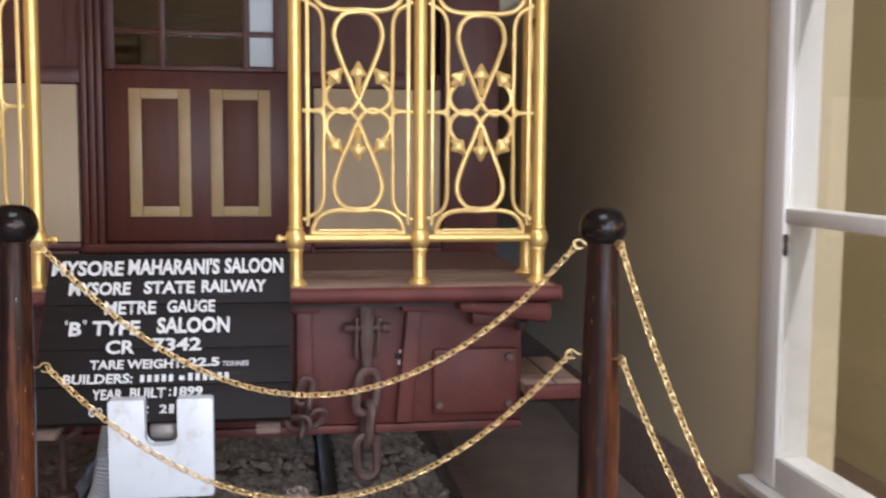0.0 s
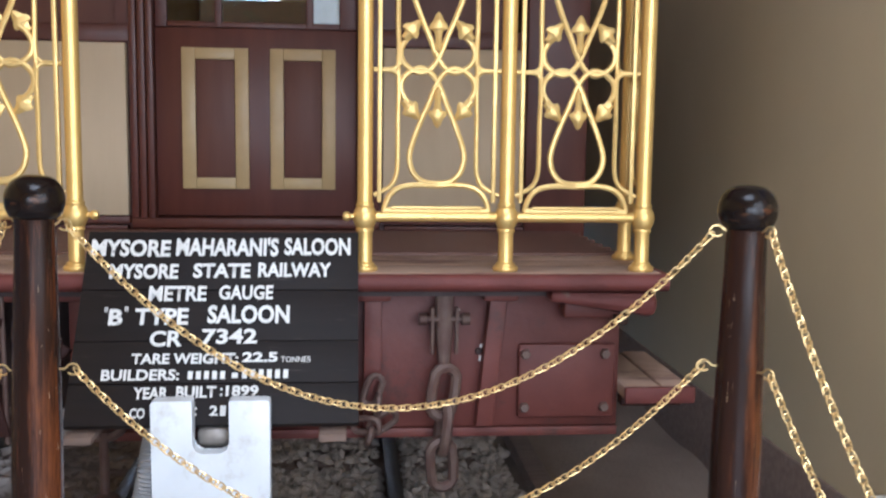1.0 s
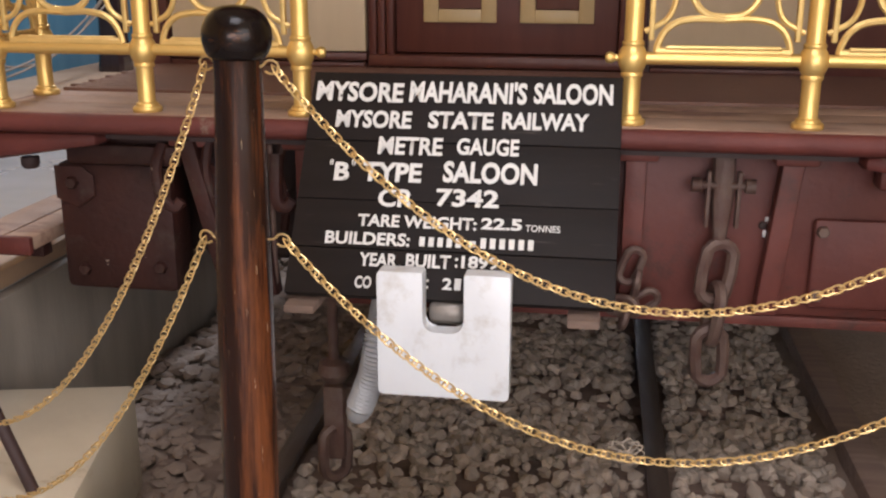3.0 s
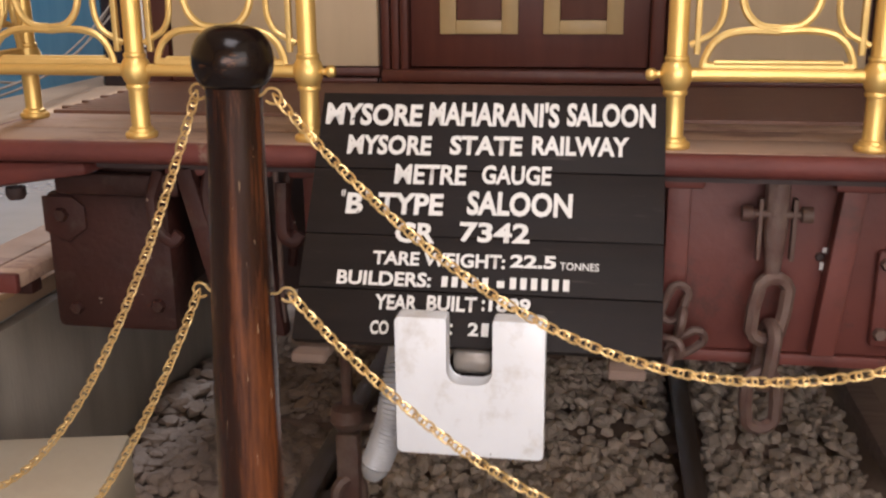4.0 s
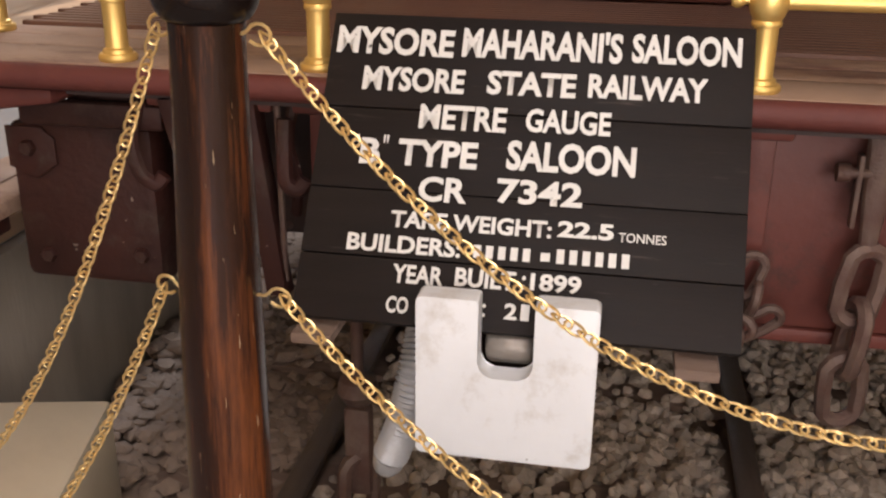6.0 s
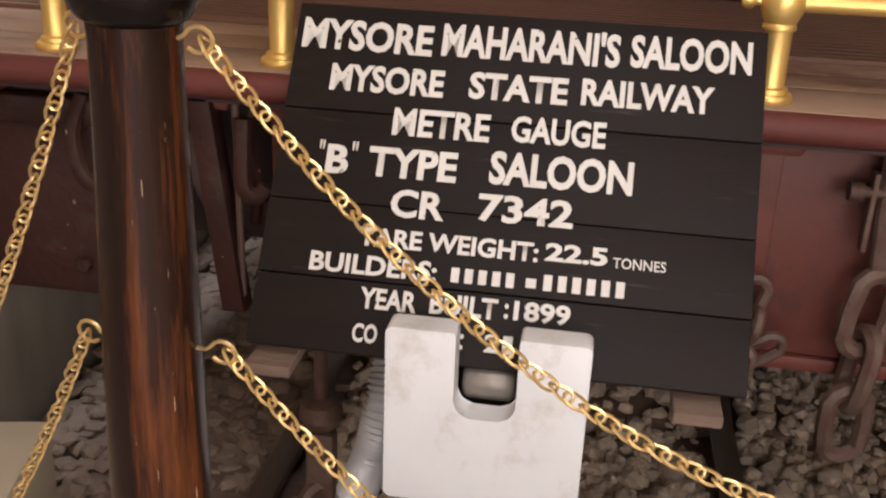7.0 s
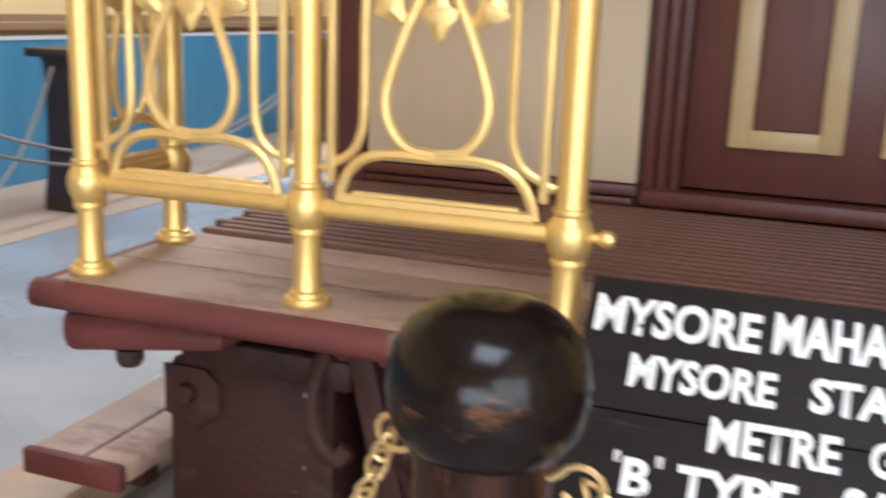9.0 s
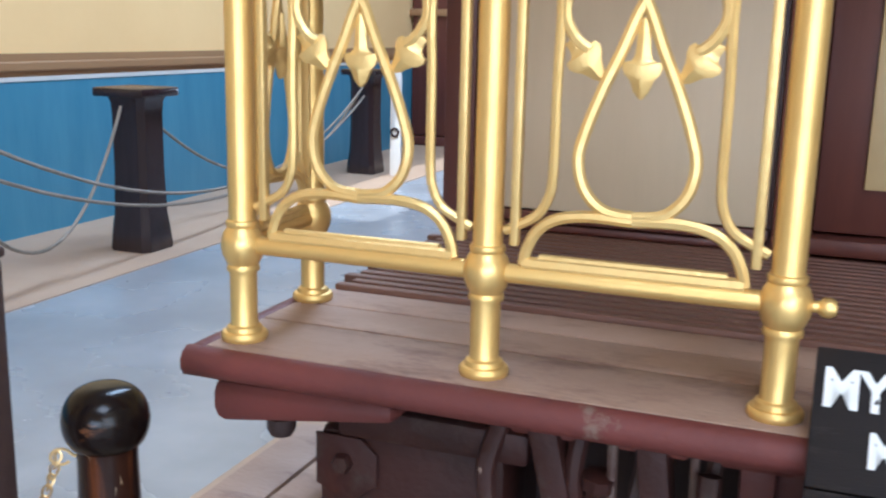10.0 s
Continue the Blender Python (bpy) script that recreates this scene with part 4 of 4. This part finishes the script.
# ---------- rope posts and gilt chains ----------


def bollard(at, height, label):
    """A turned post with a flattened ball on top; height is that of the ball's middle over the base."""
    b = thing("bollard", at, label, "bollard", "ball-topped barrier posts")
    h = height
    part("shaft", lathe([(0, 0), (0.048, 0), (0.050, 0.01), (0.0500, h * 0.35), (0.0485, h * 0.55), (0.0450, h - 0.30), (0.0405, h - 0.14), (0.0390, h - 0.05), (0.040, h - 0.036)], 32), M_BOLLARD, b)
    pts = [(0.040, -0.0355)]
    for k in range(1, 19):
        a = radians(-50 + k * 140 / 19)
        pts.append((0.0565 * max(math.cos(a), 0.0) ** 0.70, 0.0485 * math.sin(a)))
    pts.append((0, 0.0485))
    part("ball", lathe(pts, 36), M_BALL, b, "black lacquered ball", m=pose(0, 0, h))
    return b


def eye_ring(b, z, ang, r):
    """A wire eye screwed into the shaft."""
    pts = [Vector((-0.012, 0, 0)), Vector((0.004, 0, 0.001))] + [Vector((0.021 - 0.013 * math.cos(radians(q)), 0, 0.001 + 0.011 * math.sin(radians(q)))) for q in range(20, 350, 30)]
    part("eye", tube(pts, 0.0021, 0.0021, 6), M_CHAIN, b, m=pose(r * math.cos(radians(ang)), r * math.sin(radians(ang)), z, 0, 0, ang))


P1, P2, P3 = Vector((-0.252, -0.845, FLOOR)), Vector((1.119, -0.992, FLOOR)), Vector((-1.215, -0.335, FLOOR + 0.006))
H12, H3 = 1.309 - FLOOR, 1.028 - FLOOR
LEAN = radians(1.3)  # this post leans a little
b1 = bollard(P1 - Vector((H12 * math.sin(LEAN), 0, 0)), H12, "dark-stained wooden post with ball top and scratched varnish")
b1.rotation_euler.y = LEAN
b2 = bollard(P2, H12, "dark-stained wooden post with ball top near the wall")
b3 = bollard(P3, H3, "dark wooden post with ball top standing on the cream block")
P4, P5 = Vector((1.78, -2.45, FLOOR)), Vector((-1.563, -0.589, HALL + 0.004))
b5 = bollard(P5, 1.315 - P5.z, "dark wooden post with ball top on the raised floor")
b4 = bollard(P4, H12, "dark-stained wooden post with ball top near the wall")

pitch = 0.0158
lk = []
for k in range(12):
    a = 2 * math.pi * k / 12
    lk.append((0.0120 * math.cos(a), 0.0057 * math.sin(a), 0.0026 * math.sin(2 * a)))
link_mesh = mesh_of("link", tube(lk, 0.0017, 0.0017, 5, closed=True, up=(0, 0, 1)), M_CHAIN)


def chain(a, b, low, label):
    """A gilt chain of twisted links that sags from a to b and is lowest at the height low."""
    a, b = Vector(a), Vector(b)
    c = thing("chain", a, label, "chain", "gilt barrier chains")
    ha, hb = math.sqrt(max(a.z - low, 1e-4)), math.sqrt(max(b.z - low, 1e-4))
    s0 = ha / (ha + hb)
    kq = (a.z - low) / s0 ** 2
    N = 400
    pts = [Vector((a.x + (b.x - a.x) * i / N, a.y + (b.y - a.y) * i / N, low + kq * (i / N - s0) ** 2)) for i in range(N + 1)]
    acc, want, n = 0.0, pitch / 2, 0
    for p, q in zip(pts, pts[1:]):
        d = (q - p).length
        while acc + d >= want:
            at = p.lerp(q, (want - acc) / d)
            x = (q - p).normalized()
            y = Vector((0, 0, 1)).cross(x).normalized()
            z = x.cross(y)
            m = Matrix((x, y, z)).transposed().to_4x4()
            m.translation = at - a
            part("link", link_mesh, M_CHAIN, c, m=m @ pose(0, 0, 0, 28 + (34 if n % 2 else 0) + 6 * math.sin(n * 1.7), 0, 0))
            n += 1
            want += pitch
        acc += d
    return c


def eye_at(p, ang, z, r):
    return (p.x + r * math.cos(radians(ang)), p.y + r * math.sin(radians(ang)), z)


def span(pa, pb, ba, bb, za, zb, lows, label):
    ang = math.degrees(math.atan2(pb.y - pa.y, pb.x - pa.x))
    for (z0, z1, low, ra) in ((za[0], zb[0], lows[0], 0.062), (za[1], zb[1], lows[1], 0.076)):
        eye_ring(ba, z0 - ba.location.z, ang, ra - 0.025)
        eye_ring(bb, z1 - bb.location.z, ang + 180, ra - 0.025)
        pl = pa - Vector(((1.315 - z0) * math.sin(LEAN), 0, 0)) if ba is b1 else pa
        chain(eye_at(pl, ang, z0, ra), eye_at(pb, ang + 180, z1, ra), low, label)


span(P1, P2, b1, b2, (1.262, 0.975), (1.268, 1.003), (0.906, 0.650), "gilt metal chain sagging between two dark posts")
span(P1, P5, b1, b5, (1.262, 0.966), (1.265, 0.975), (0.517, 0.348), "gilt metal chain sagging from a dark post")
span(P5, P3, b5, b3, (1.22, 0.93), (0.985, 0.72), (0.80, 0.64), "gilt metal chain hanging beside the cream block")
span(P2, P4, b2, b4, (1.27, 1.0), (1.27, 1.0), (0.50, 0.42), "gilt metal chain sagging beside the ochre wall")

# ---------- things farther off in the hall ----------


def square_post(at, label):
    b = thing("barrier_post", at, label, "barrier post", "square barrier posts")
    bm = bmesh.new()
    rings = []
    for wdt, z in ((0.105, 0), (0.108, 0.013), (0.102, 0.08), (0.092, 0.16), (0.086, 0.34), (0.086, 0.60), (0.09, 0.65), (0.10, 0.672)):
        c = wdt * 0.72
        rings.append([bm.verts.new((x, y, z)) for x, y in ((-c, -wdt), (c, -wdt), (wdt, -c), (wdt, c), (c, wdt), (-c, wdt), (-wdt, c), (-wdt, -c))])
    for a, q in zip(rings, rings[1:]):
        for i in range(8):
            bm.faces.new((a[i], a[(i + 1) % 8], q[(i + 1) % 8], q[i]))
    bm.faces.new(rings[0][::-1])
    bm.faces.new(rings[-1])
    part("shaft", bm, M_DARK_POST, b)
    part("cap", boxed(-0.13, -0.13, 0.673, 0.13, 0.13, 0.712, 0.008), M_DARK_POST, b, "dark polished square cap")
    return b


square_post((-3.19, 2.29, HALL + 0.004), "chunky dark square barrier post with flat cap")
square_post((-2.91, 0.80, HALL + 0.004), "chunky dark square barrier post with flat cap")
square_post((-3.38, 5.0, HALL + 0.004), "chunky dark square barrier post with flat cap")


def rope(name, a, b, low, label):
    a, b = Vector(a), Vector(b)
    ha, hb = math.sqrt(max(a.z - low, 1e-4)), math.sqrt(max(b.z - low, 1e-4))
    s0 = ha / (ha + hb)
    kq = (a.z - low) / s0 ** 2
    pts = [Vector((a.x + (b.x - a.x) * i / 30, a.y + (b.y - a.y) * i / 30, low + kq * (i / 30 - s0) ** 2)) for i in range(31)]
    solid(name, tube(pts, 0.0075, 0.0075, 7), M_ROPE, label, "rope", group="barrier ropes")


LB = "pale braided barrier rope between dark square posts"
rope("rope", (-3.17, 2.16, 1.20), (-2.93, 0.92, 1.20), 0.71, LB)
rope("rope", (-3.27, 2.43, 1.16), (-3.36, 4.91, 1.16), 0.74, LB)
rope("rope", (-2.88, 0.92, 1.25), (-3.35, 4.89, 1.16), 0.765, LB)
rope("rope", (-2.90, 0.91, 1.14), (-3.34, 4.89, 1.10), 0.725, LB)
sp = thing("display_stand", (-3.12, 4.93, HALL + 0.004), "white metal upright plate with a round hole", "stand")
part("plate", boxed(-0.038, -0.015, 0, 0.038, 0.015, 0.70, 0.006), M_WHITE, sp)
part("ring", tube([(0.026 * math.cos(k * math.pi / 8), -0.02, 0.30 + 0.026 * math.sin(k * math.pi / 8)) for k in range(16)], 0.009, 0.009, 8, closed=True), M_DARK_POST, sp)
cab = thing("cabinet", (-3.2, 7.2, HALL + 0.004), "dark brown wooden cabinet against the hall wall", "cabinet")
part("carcass", boxed(-0.6, -0.4, 0.08, 0.6, 0.4, 1.9, 0.02), M_DOOR, cab)
part("plinth_board", boxed(-0.62, -0.42, 0, 0.62, 0.42, 0.078, 0.01), M_DOOR, cab)
part("shelf_edge", boxed(-0.63, -0.43, 1.1, 0.63, -0.402, 1.16, 0.01), M_BAND, cab)

# slender upright beside the cream block, and a knot of thread on the lower chain
up = thing("barrier_post", (-1.264, -0.50, FLOOR), "slender dark maroon wooden upright at the pit edge", "barrier post")
part("shaft", boxed(-0.03, -0.03, 0, 0.03, 0.03, 0.975, 0.006), M_DARK, up)
part("cap", boxed(-0.033, -0.033, 0.976, 0.033, 0.033, 0.99, 0.005), M_DARK, up)
knot = bmesh.new()
for k in range(9):
    a = k * 2.4
    tube(spline([(0, 0, 0), (0.016 * math.cos(a), 0.010 * math.sin(2 * a), 0.014 * math.sin(a)), (0.030 * math.cos(a + 0.5), 0.006, 0.024 * math.sin(a + 0.5)), (0.022 * math.cos(a + 1.1), 0, 0.018 * math.sin(a + 1.1))], 4), 0.0014, 0.0014, 5, bm=knot)
kn = solid("thread_knot", knot, M_ROPE, "small tangle of pale thread tied on the chain", "thread")
kn.location = (0.395, -0.908, 0.656)

rod = lathe([(0, 0), (0.014, 0.0), (0.014, 0.35), (0.011, 0.62), (0.013, 0.63), (0.009, 0.65), (0, 0.652)], 14, m=pose(-0.852, -0.62, FLOOR + 0.011, 0, -20, 0))
solid("leaning_rod", rod, M_DARK, "slender dark wooden rod leaning over the cream block", "rod")
